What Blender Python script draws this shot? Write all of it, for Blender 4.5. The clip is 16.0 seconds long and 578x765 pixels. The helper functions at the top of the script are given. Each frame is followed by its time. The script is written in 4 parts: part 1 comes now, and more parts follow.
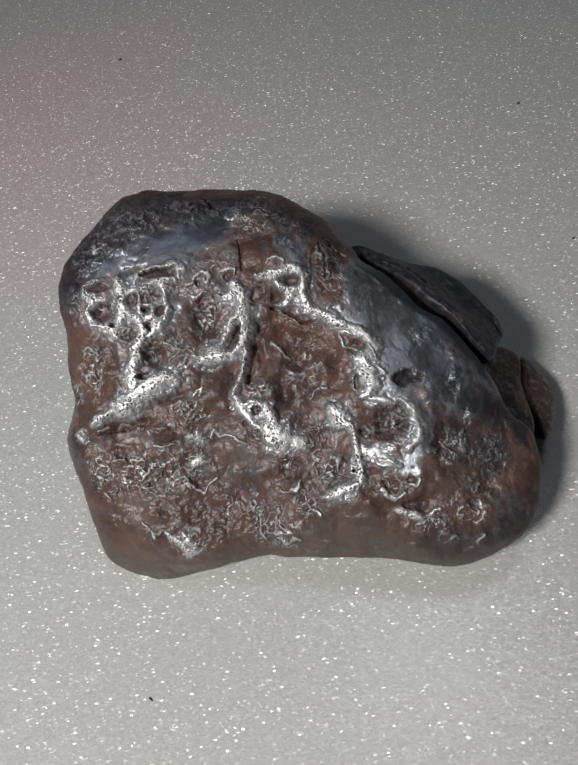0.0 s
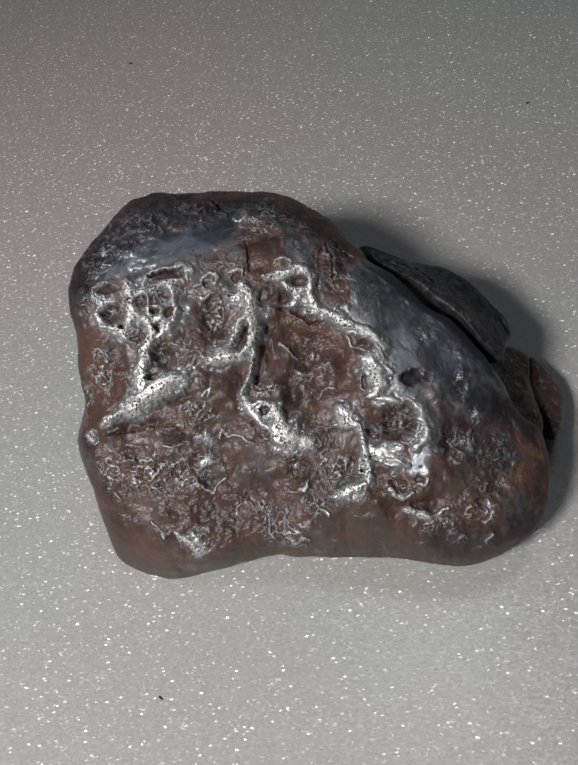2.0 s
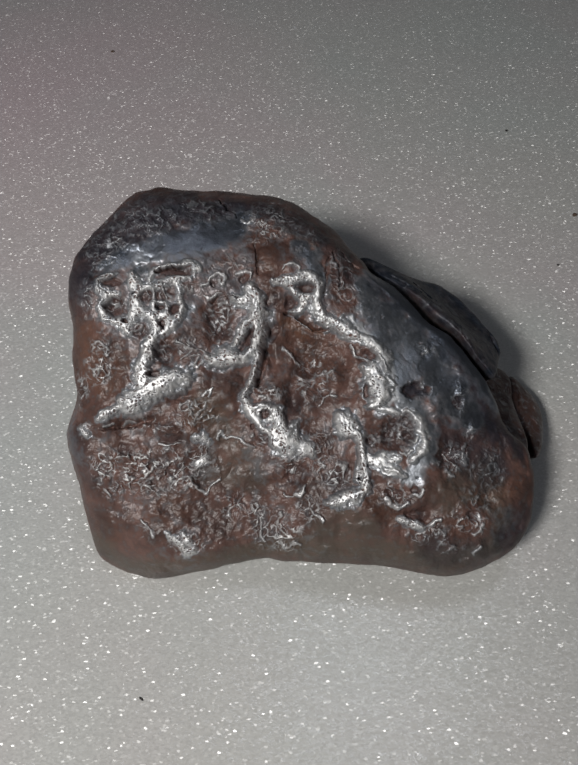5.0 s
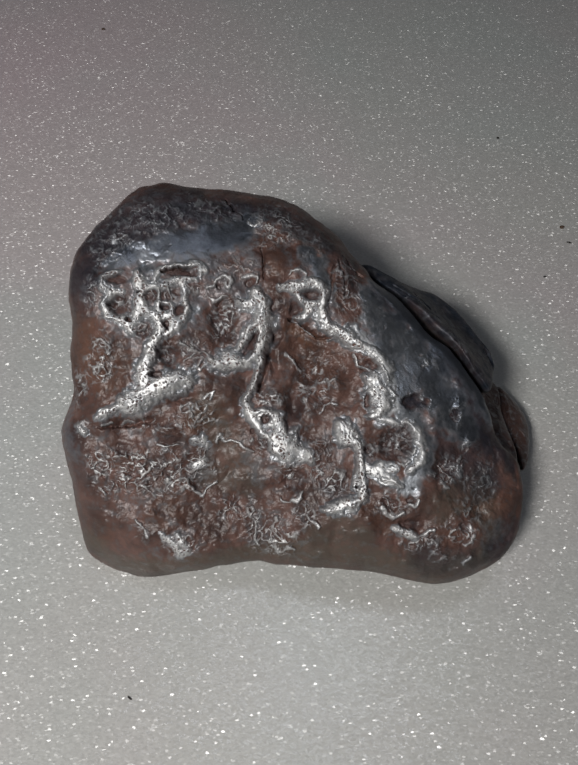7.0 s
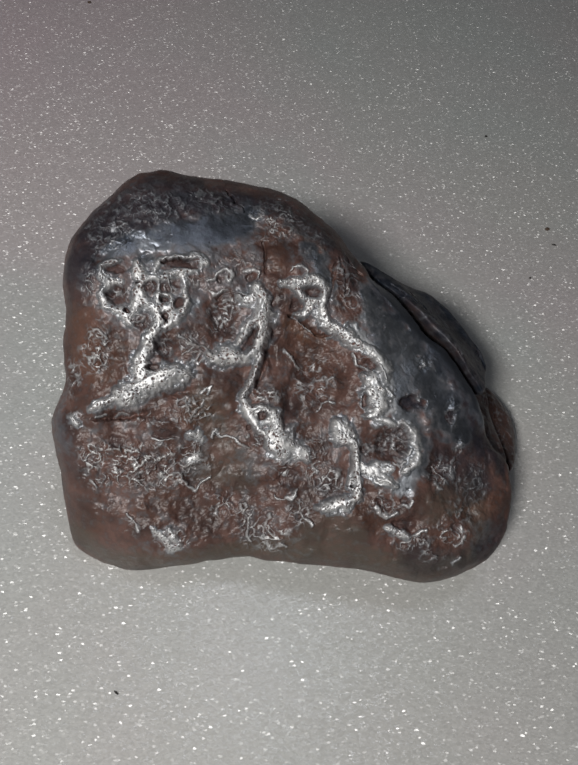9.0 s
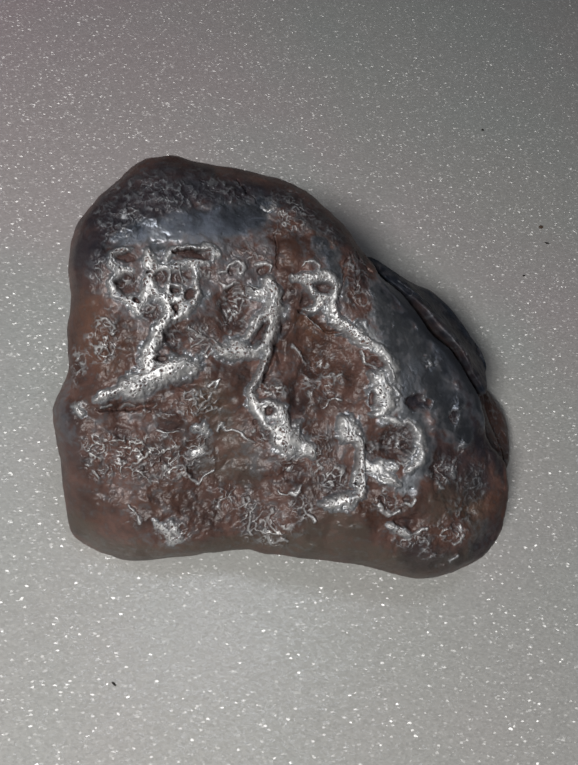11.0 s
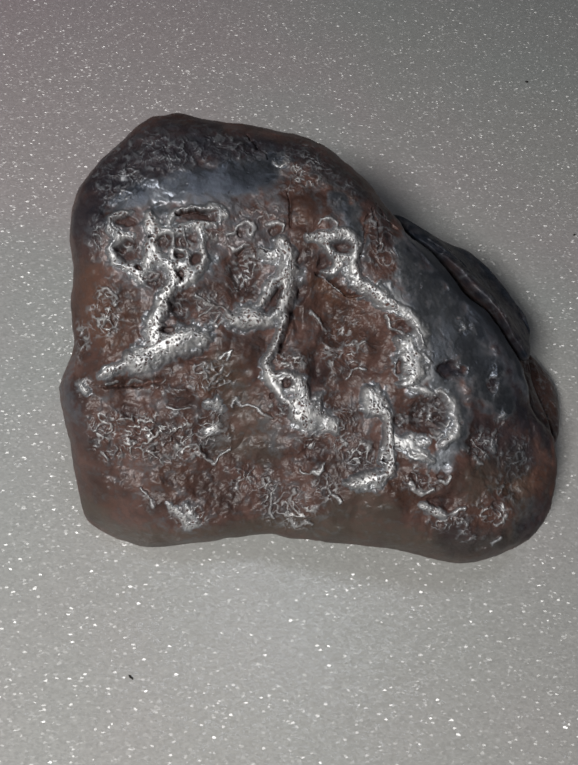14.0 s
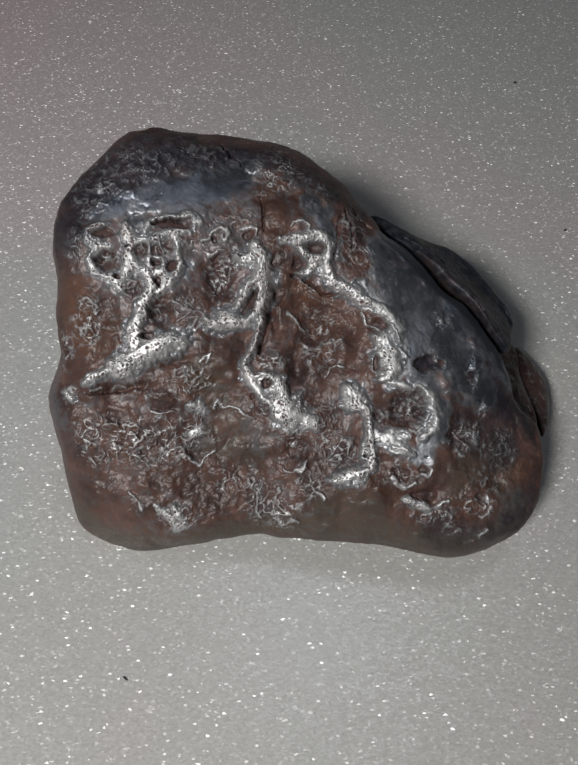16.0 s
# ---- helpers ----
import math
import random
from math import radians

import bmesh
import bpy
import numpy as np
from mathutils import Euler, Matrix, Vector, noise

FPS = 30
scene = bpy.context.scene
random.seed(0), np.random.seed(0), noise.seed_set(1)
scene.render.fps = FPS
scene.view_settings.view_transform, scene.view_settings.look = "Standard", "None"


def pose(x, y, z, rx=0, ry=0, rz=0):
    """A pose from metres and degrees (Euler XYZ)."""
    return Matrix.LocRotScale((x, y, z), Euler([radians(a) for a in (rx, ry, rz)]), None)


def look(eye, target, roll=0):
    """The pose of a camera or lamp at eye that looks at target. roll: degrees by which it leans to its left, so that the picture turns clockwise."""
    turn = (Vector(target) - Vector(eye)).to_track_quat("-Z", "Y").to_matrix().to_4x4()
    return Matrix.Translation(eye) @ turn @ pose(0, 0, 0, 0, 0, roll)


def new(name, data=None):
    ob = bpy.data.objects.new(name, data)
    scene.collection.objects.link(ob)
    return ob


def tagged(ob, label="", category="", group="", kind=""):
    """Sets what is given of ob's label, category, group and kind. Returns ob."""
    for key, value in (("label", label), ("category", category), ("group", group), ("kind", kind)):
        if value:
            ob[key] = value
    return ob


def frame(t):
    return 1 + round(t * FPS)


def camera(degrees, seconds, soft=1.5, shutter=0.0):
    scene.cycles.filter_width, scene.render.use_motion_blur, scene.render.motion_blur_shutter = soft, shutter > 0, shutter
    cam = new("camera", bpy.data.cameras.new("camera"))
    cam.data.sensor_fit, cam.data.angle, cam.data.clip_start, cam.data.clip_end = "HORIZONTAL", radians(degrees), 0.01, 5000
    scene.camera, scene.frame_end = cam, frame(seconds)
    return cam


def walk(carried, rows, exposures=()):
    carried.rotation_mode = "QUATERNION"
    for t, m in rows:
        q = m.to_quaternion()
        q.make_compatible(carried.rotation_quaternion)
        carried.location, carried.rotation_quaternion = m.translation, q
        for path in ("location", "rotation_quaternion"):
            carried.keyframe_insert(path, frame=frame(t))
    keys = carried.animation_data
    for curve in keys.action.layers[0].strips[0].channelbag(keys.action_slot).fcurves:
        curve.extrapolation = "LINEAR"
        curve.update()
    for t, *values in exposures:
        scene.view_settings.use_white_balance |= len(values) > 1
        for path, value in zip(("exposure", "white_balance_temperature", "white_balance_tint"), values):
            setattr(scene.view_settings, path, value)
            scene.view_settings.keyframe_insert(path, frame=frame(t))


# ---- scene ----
cam = camera(42.35, 16.0, soft=2.2)
PATH = [
    (0.0, 0.01440, -0.07626, 0.14415, 35.653, 5.801, -0.042),
    (0.5, 0.01466, -0.07622, 0.14403, 35.660, 6.074, 0.084),
    (1.0, 0.01411, -0.07579, 0.14312, 35.466, 6.281, 0.402),
    (1.5, 0.01470, -0.07598, 0.14348, 35.550, 6.543, 0.409),
    (2.0, 0.01532, -0.07687, 0.14431, 35.861, 6.709, 0.378),
    (2.5, 0.01567, -0.07671, 0.14435, 35.747, 6.735, 0.321),
    (3.0, 0.01550, -0.07679, 0.14435, 35.814, 6.671, 0.311),
    (3.5, 0.01369, -0.07688, 0.14461, 35.800, 5.905, 0.331),
    (4.0, 0.00893, -0.07685, 0.14495, 35.839, 3.848, 0.321),
    (4.2, 0.00690, -0.07719, 0.14429, 36.097, 2.852, 0.162),
    (6.3, -0.00433, -0.07496, 0.14977, 35.368, -2.590, 0.165),
    (6.5, -0.00528, -0.07432, 0.14901, 35.076, -3.021, 0.163),
    (7.0, -0.00751, -0.07340, 0.14885, 34.561, -4.234, -0.014),
    (7.5, -0.01038, -0.07263, 0.14906, 34.232, -5.639, -0.063),
    (8.0, -0.01361, -0.07111, 0.14892, 33.575, -6.965, -0.061),
    (8.5, -0.01456, -0.07094, 0.14925, 33.356, -7.709, -0.273),
    (9.0, -0.01500, -0.07061, 0.14875, 33.250, -7.955, -0.261),
    (9.2, -0.01560, -0.07084, 0.14923, 33.348, -8.136, -0.215),
    (11.3, -0.02386, -0.06642, 0.14832, 31.102, -11.600, -0.099),
    (11.5, -0.02321, -0.06598, 0.14683, 30.940, -11.416, 0.021),
    (12.0, -0.02120, -0.06522, 0.14476, 30.493, -10.736, -0.023),
    (12.5, -0.01921, -0.06500, 0.14302, 30.350, -9.784, 0.011),
    (13.0, -0.01962, -0.06336, 0.14061, 30.021, -8.662, 0.922),
    (13.5, -0.01724, -0.06378, 0.13979, 30.102, -7.845, 0.772),
    (14.0, -0.01472, -0.06421, 0.13893, 30.397, -6.712, 0.718),
    (14.5, -0.01296, -0.06520, 0.13939, 30.762, -6.103, 0.463),
    (15.0, -0.01033, -0.06636, 0.13989, 31.247, -5.018, 0.363),
    (15.5, -0.00826, -0.06750, 0.14047, 31.701, -4.299, 0.195),
    (16.0, -0.00597, -0.06802, 0.14013, 31.827, -3.532, 0.023),
]
EXPOSURES = [(0.0, 0.02), (0.5, 0.02), (1.0, -0.14), (3.0, -0.17), (6.5, -0.23), (9.0, -0.23), (11.5, -0.23), (12.5, -0.32), (16.0, -0.32)]
walk(cam, [(t, pose(x, y, z, rx, ry, rz)) for t, x, y, z, rx, ry, rz in PATH], EXPOSURES)

# ---- light ----
world = bpy.data.worlds.new("world")
scene.world = world
world.use_nodes = True
world.node_tree.nodes["Background"].inputs["Color"].default_value = (0.6, 0.65, 0.7, 1)
world.node_tree.nodes["Background"].inputs["Strength"].default_value = 0.02


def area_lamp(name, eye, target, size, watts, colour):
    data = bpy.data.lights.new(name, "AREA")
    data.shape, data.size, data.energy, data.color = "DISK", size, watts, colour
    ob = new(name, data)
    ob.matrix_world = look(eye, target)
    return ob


# Unseen key light, placed where it best suits the highlights and shadows.
area_lamp("unseen_key_light", (-0.150, -0.212, 0.318), (0, 0.02, 0.02), 0.073, 1.55, (1.0, 0.98, 0.95))
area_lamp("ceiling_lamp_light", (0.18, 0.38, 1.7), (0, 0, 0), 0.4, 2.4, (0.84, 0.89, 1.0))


# ---- materials ----
def nodes_of(name):
    m = bpy.data.materials.new(name)
    m.use_nodes = True
    return m, m.node_tree, m.node_tree.nodes["Principled BSDF"]


def noise_node(tree, scale, detail=4.0, rough=0.55):
    n = tree.nodes.new("ShaderNodeTexNoise")
    n.inputs["Scale"].default_value, n.inputs["Detail"].default_value, n.inputs["Roughness"].default_value = scale, detail, rough
    co = tree.nodes.new("ShaderNodeTexCoord")
    tree.links.new(co.outputs["Object"], n.inputs["Vector"])
    return n.outputs["Fac"]


def attribute(tree, name):
    n = tree.nodes.new("ShaderNodeAttribute")
    n.attribute_name = name
    return n.outputs["Fac"]


def maths(tree, op, a, b=0.0, clamp=False):
    n = tree.nodes.new("ShaderNodeMath")
    n.operation, n.use_clamp = op, clamp
    for i, x in enumerate((a, b)):
        if isinstance(x, (int, float)):
            n.inputs[i].default_value = x
        else:
            tree.links.new(x, n.inputs[i])
    return n.outputs[0]


def remap(tree, x, a, b, c=0.0, d=1.0):
    n = tree.nodes.new("ShaderNodeMapRange")
    tree.links.new(x, n.inputs[0])
    for i, value in enumerate((a, b, c, d)):
        n.inputs[i + 1].default_value = value
    return n.outputs[0]


def mix(tree, fac, a, b):
    n = tree.nodes.new("ShaderNodeMix")
    n.data_type = "RGBA"
    for i, x in ((0, fac), (6, a), (7, b)):
        if isinstance(x, (int, float)):
            n.inputs[i].default_value = x
        elif isinstance(x, tuple):
            n.inputs[i].default_value = (*x, 1)
        else:
            tree.links.new(x, n.inputs[i])
    return n.outputs[2]


def bump(tree, height, distance, strength=1.0, normal=None):
    n = tree.nodes.new("ShaderNodeBump")
    n.inputs["Strength"].default_value, n.inputs["Distance"].default_value = strength, distance
    tree.links.new(height, n.inputs["Height"])
    if normal is not None:
        tree.links.new(normal, n.inputs["Normal"])
    return n.outputs["Normal"]


def stone_material():
    m, tree, p = nodes_of("rusty_iron")
    metal, orange, bright = attribute(tree, "metal"), attribute(tree, "orange"), attribute(tree, "bright")
    blotch, grain, fine = noise_node(tree, 160, 5), noise_node(tree, 700, 6, 0.6), noise_node(tree, 2400, 4, 0.6)
    rust = mix(tree, remap(tree, blotch, 0.38, 0.62), (0.056, 0.030, 0.025), (0.128, 0.069, 0.057))
    rust = mix(tree, remap(tree, grain, 0.45, 0.72, 0, 0.7), rust, (0.034, 0.025, 0.023))
    warm = mix(tree, remap(tree, grain, 0.35, 0.7), (0.125, 0.055, 0.032), (0.070, 0.040, 0.029))
    rust = mix(tree, maths(tree, "MULTIPLY", orange, remap(tree, blotch, 0.3, 0.6, 0.5, 1.0), True), rust, warm)
    rust = mix(tree, maths(tree, "MULTIPLY", attribute(tree, "olive"), remap(tree, grain, 0.3, 0.6, 0.6, 1.0), True), rust, (0.076, 0.065, 0.051))
    steel = mix(tree, remap(tree, blotch, 0.35, 0.7), (0.262, 0.282, 0.315), (0.325, 0.342, 0.37))
    steel = mix(tree, remap(tree, grain, 0.55, 0.75, 0, 0.35), steel, (0.14, 0.15, 0.165))
    # Paler steel on worn tops, which also stands in for the lamp's reflection.
    steel = mix(tree, bright, steel, (0.74, 0.735, 0.73))
    # Dark crust colour; it also stands in for shade on turned-away faces.
    crust_shade = maths(tree, "MULTIPLY", attribute(tree, "crust_shade"), remap(tree, grain, 0.3, 0.65, 1.0, 0.75), True)
    rust = mix(tree, crust_shade, rust, (0.016, 0.020, 0.029))
    steel = mix(tree, maths(tree, "MULTIPLY", crust_shade, 0.9), steel, (0.055, 0.068, 0.095))
    worn = maths(tree, "ADD", metal, remap(tree, grain, 0.3, 0.7, -0.25, 0.25), True)
    worn = remap(tree, worn, 0.08, 0.95)
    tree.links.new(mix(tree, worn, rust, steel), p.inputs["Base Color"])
    tree.links.new(maths(tree, "MULTIPLY", worn, remap(tree, bright, 0, 1, 0.92, 0.62)), p.inputs["Metallic"])
    rough_metal = remap(tree, bright, 0, 1, 0.42, 0.56)
    span = tree.nodes.new("ShaderNodeMix")
    span.inputs[2].default_value = 0.44
    tree.links.new(worn, span.inputs[0])
    tree.links.new(rough_metal, span.inputs[3])
    tree.links.new(maths(tree, "ADD", span.outputs[0], remap(tree, fine, 0.3, 0.7, -0.06, 0.08)), p.inputs["Roughness"])
    # Weaker reflection where the dark colour stands for unlit faces.
    tree.links.new(remap(tree, crust_shade, 0.2, 1.0, 0.5, 0.18), p.inputs["Specular IOR Level"])
    flat = maths(tree, "MULTIPLY", worn, remap(tree, bright, 0, 1, 0.88, 0.8))
    relief = maths(tree, "ADD", maths(tree, "MULTIPLY", grain, remap(tree, flat, 0, 1, 1.0, 0.0)), maths(tree, "MULTIPLY", fine, 0.2))
    tree.links.new(bump(tree, relief, 0.0006, 0.2), p.inputs["Normal"])
    return m


def facets(tree, scale, tilt, seed):
    """Normals of a level sheet whose small cells each lean their own way, and a chance value for each cell."""
    n = tree.nodes.new("ShaderNodeTexVoronoi")
    n.inputs["Scale"].default_value = scale
    co = tree.nodes.new("ShaderNodeTexCoord")
    place = tree.nodes.new("ShaderNodeMapping")
    place.inputs["Location"].default_value = (seed, 0, 0)
    place.inputs["Rotation"].default_value = (0, 0, 0.25)
    place.inputs["Scale"].default_value = (0.65, 1.15, 1.0)
    tree.links.new(co.outputs["Object"], place.inputs["Vector"])
    tree.links.new(place.outputs["Vector"], n.inputs["Vector"])
    part_of = tree.nodes.new("ShaderNodeSeparateXYZ")
    tree.links.new(n.outputs["Color"], part_of.inputs[0])
    join = tree.nodes.new("ShaderNodeCombineXYZ")
    for i in (0, 1):
        side = remap(tree, part_of.outputs[i], 0, 1, -1, 1)
        steep = maths(tree, "MULTIPLY", maths(tree, "POWER", maths(tree, "ABSOLUTE", side), 0.3), tilt)
        tree.links.new(maths(tree, "MULTIPLY", side, steep), join.inputs[i])
    join.inputs[2].default_value = 1
    unit = tree.nodes.new("ShaderNodeVectorMath")
    unit.operation = "NORMALIZE"
    tree.links.new(join.outputs[0], unit.inputs[0])
    return unit.outputs[0], part_of.outputs[2]


def tint_patch(tree, centre, reach):
    """1 at a place on the sheet, falling unevenly to 0 at the reach."""
    co = tree.nodes.new("ShaderNodeTexCoord")
    far = tree.nodes.new("ShaderNodeVectorMath")
    far.operation = "DISTANCE"
    tree.links.new(co.outputs["Object"], far.inputs[0])
    far.inputs[1].default_value = centre
    wobble = maths(tree, "MULTIPLY", noise_node(tree, 25, 2), reach * 0.6)
    return remap(tree, maths(tree, "ADD", far.outputs["Value"], wobble), reach * 0.4, reach * 1.3, 0.75, 0.0)


def foam_material():
    m, tree, p = nodes_of("white_foam")
    hue = noise_node(tree, 13, 2)
    hue2 = noise_node(tree, 17, 2)
    base = mix(tree, remap(tree, hue, 0.38, 0.64), (0.53, 0.525, 0.505), (0.55, 0.51, 0.51))
    base = mix(tree, remap(tree, hue2, 0.45, 0.65, 0, 0.8), base, (0.50, 0.525, 0.51))
    # The camera's colour cast, put into the sheet as faint tinted patches.
    for centre, reach, tint in (((-0.085, 0.15, 0), 0.11, (0.59, 0.468, 0.503)), ((0.06, 0.19, 0), 0.09, (0.495, 0.518, 0.50)), ((-0.07, -0.01, 0), 0.05, (0.50, 0.53, 0.53)), ((0.02, -0.04, 0), 0.12, (0.545, 0.548, 0.52))):
        base = mix(tree, tint_patch(tree, centre, reach), base, tint)
    speckle = noise_node(tree, 1300, 3, 0.6)
    base = mix(tree, remap(tree, speckle, 0.35, 0.65, 0, 0.1), base, (0.39, 0.385, 0.38))
    tree.links.new(base, p.inputs["Base Color"])
    p.inputs["Roughness"].default_value = 0.27
    p.inputs["IOR"].default_value = 1.6
    grain, _ = facets(tree, 2300, 0.06, 0.7)
    tree.links.new(grain, p.inputs["Normal"])
    lean, chance = facets(tree, 3000, 1.45, 0.3)
    tree.links.new(lean, p.inputs["Coat Normal"])
    tree.links.new(remap(tree, chance, 0.1, 0.9, 0.15, 0.82), p.inputs["Coat Weight"])
    p.inputs["Coat Roughness"].default_value = 0.43
    p.inputs["Coat IOR"].default_value = 2.8
    return m


def plain_material(name, colour, rough):
    m, tree, p = nodes_of(name)
    n = noise_node(tree, 6, 6)
    tree.links.new(mix(tree, remap(tree, n, 0.3, 0.7), colour, tuple(c * 0.88 for c in colour)), p.inputs["Base Color"])
    p.inputs["Roughness"].default_value = rough
    return m


IRON, FOAM = stone_material(), foam_material()
WALL = plain_material("wall_paint", (0.35, 0.34, 0.33), 0.8)


# ---- setting ----
def box(name, x0, x1, y0, y1, z0, z1, material, **tags):
    bm = bmesh.new()
    bmesh.ops.create_cube(bm, size=1)
    bmesh.ops.scale(bm, vec=(x1 - x0, y1 - y0, z1 - z0), verts=bm.verts)
    bmesh.ops.translate(bm, vec=((x0 + x1) / 2, (y0 + y1) / 2, (z0 + z1) / 2), verts=bm.verts)
    me = bpy.data.meshes.new(name)
    bm.to_mesh(me)
    bm.free()
    me.materials.append(material)
    return tagged(new(name, me), **tags)


# Plain surfaces added out of view, to close the place for bounced light.
box("floor", -1.2, 1.2, -1.2, 1.2, -0.056, -0.006, WALL, label="plain grey surface under the foam sheet", category="floor", kind="structure")
box("ceiling", -1.2, 1.2, -1.2, 1.2, 1.8, 1.85, WALL, label="unseen plain grey ceiling, added to close the place", category="ceiling", kind="structure")
box("wall_north", -1.25, 1.25, 1.2, 1.25, -0.056, 1.85, WALL, label="unseen plain grey wall, added to close the place", category="wall", kind="structure")
box("wall_south", -1.25, 1.25, -1.25, -1.2, -0.056, 1.85, WALL, label="unseen plain grey wall, added to close the place", category="wall", kind="structure")
box("wall_east", 1.2, 1.25, -1.2, 1.2, -0.056, 1.85, WALL, label="unseen plain grey wall, added to close the place", category="wall", kind="structure")
box("wall_west", -1.25, -1.2, -1.2, 1.2, -0.056, 1.85, WALL, label="unseen plain grey wall, added to close the place", category="wall", kind="structure")


# ---- sculpting ----
def gradient_noise(x, y, z, seed=0):
    """Smooth 3D noise of about -1 to 1 for arrays."""
    rng = np.random.RandomState(seed)
    perm = np.tile(rng.permutation(256), 3)
    grad = rng.normal(size=(256, 3))
    grad /= np.linalg.norm(grad, axis=1)[:, None]
    xi, yi, zi = (np.floor(a).astype(int) for a in (x, y, z))
    fx, fy, fz = x - xi, y - yi, z - zi
    fade = [f * f * f * (f * (f * 6 - 15) + 10) for f in (fx, fy, fz)]
    total = np.zeros_like(x)
    for i in (0, 1):
        for j in (0, 1):
            for k in (0, 1):
                g = grad[perm[perm[perm[(xi + i) & 255] + ((yi + j) & 255)] + ((zi + k) & 255)]]
                dot = g[:, 0] * (fx - i) + g[:, 1] * (fy - j) + g[:, 2] * (fz - k)
                total += dot * (fade[0] if i else 1 - fade[0]) * (fade[1] if j else 1 - fade[1]) * (fade[2] if k else 1 - fade[2])
    return total * 1.6


def fractal(x, y, z, size, octaves, seed, gain=0.5):
    total, amp = np.zeros_like(x), 1.0
    for o in range(octaves):
        total += amp * gradient_noise(x / size, y / size, z / size, seed + o)
        size, amp = size / 2, amp * gain
    return total


def cell_noise(x, y, size, seed):
    """Distances to the nearest and the second nearest of scattered points."""
    rng = np.random.RandomState(seed)
    jx, jy = rng.rand(128, 128), rng.rand(128, 128)
    x, y = x / size, y / size
    xi, yi = np.floor(x).astype(int), np.floor(y).astype(int)
    near, second = np.full(len(x), 9.0), np.full(len(x), 9.0)
    for i in (-1, 0, 1):
        for j in (-1, 0, 1):
            a, b = (xi + i) & 127, (yi + j) & 127
            d = np.hypot(xi + i + jx[a, b] - x, yi + j + jy[a, b] - y)
            second = np.minimum(second, np.maximum(near, d))
            near = np.minimum(near, d)
    return near, second


def step(a, b, x):
    t = np.clip((x - a) / (b - a), 0, 1)
    return t * t * (3 - 2 * t)


def closed_curve(points, count):
    """count places evenly along a smooth closed curve through the points."""
    p = np.array(points, float)
    n, t = len(p), np.linspace(0, 1, 24, endpoint=False)[:, None]
    fine = []
    for i in range(n):
        a, b, c, d = p[i - 1], p[i], p[(i + 1) % n], p[(i + 2) % n]
        fine.append(0.5 * (2 * b + (c - a) * t + (2 * a - 5 * b + 4 * c - d) * t ** 2 + (3 * b - a - 3 * c + d) * t ** 3))
    fine = np.concatenate(fine)
    fine = np.vstack([fine, fine[:1]])
    run = np.concatenate([[0], np.cumsum(np.hypot(*np.diff(fine, axis=0).T))])
    at = np.linspace(0, run[-1], count, endpoint=False)
    return np.stack([np.interp(at, run, fine[:, i]) for i in (0, 1)], 1)


# The stone's own axes, in millimetres: u across, v up its sloping face, w out of the face.
LEAN = radians(30)
BASE = np.array([0.0, 4.0, 30.0])
AXES = np.array([[1, 0, 0], [0, math.cos(LEAN), math.sin(LEAN)], [0, -math.sin(LEAN), math.cos(LEAN)]])


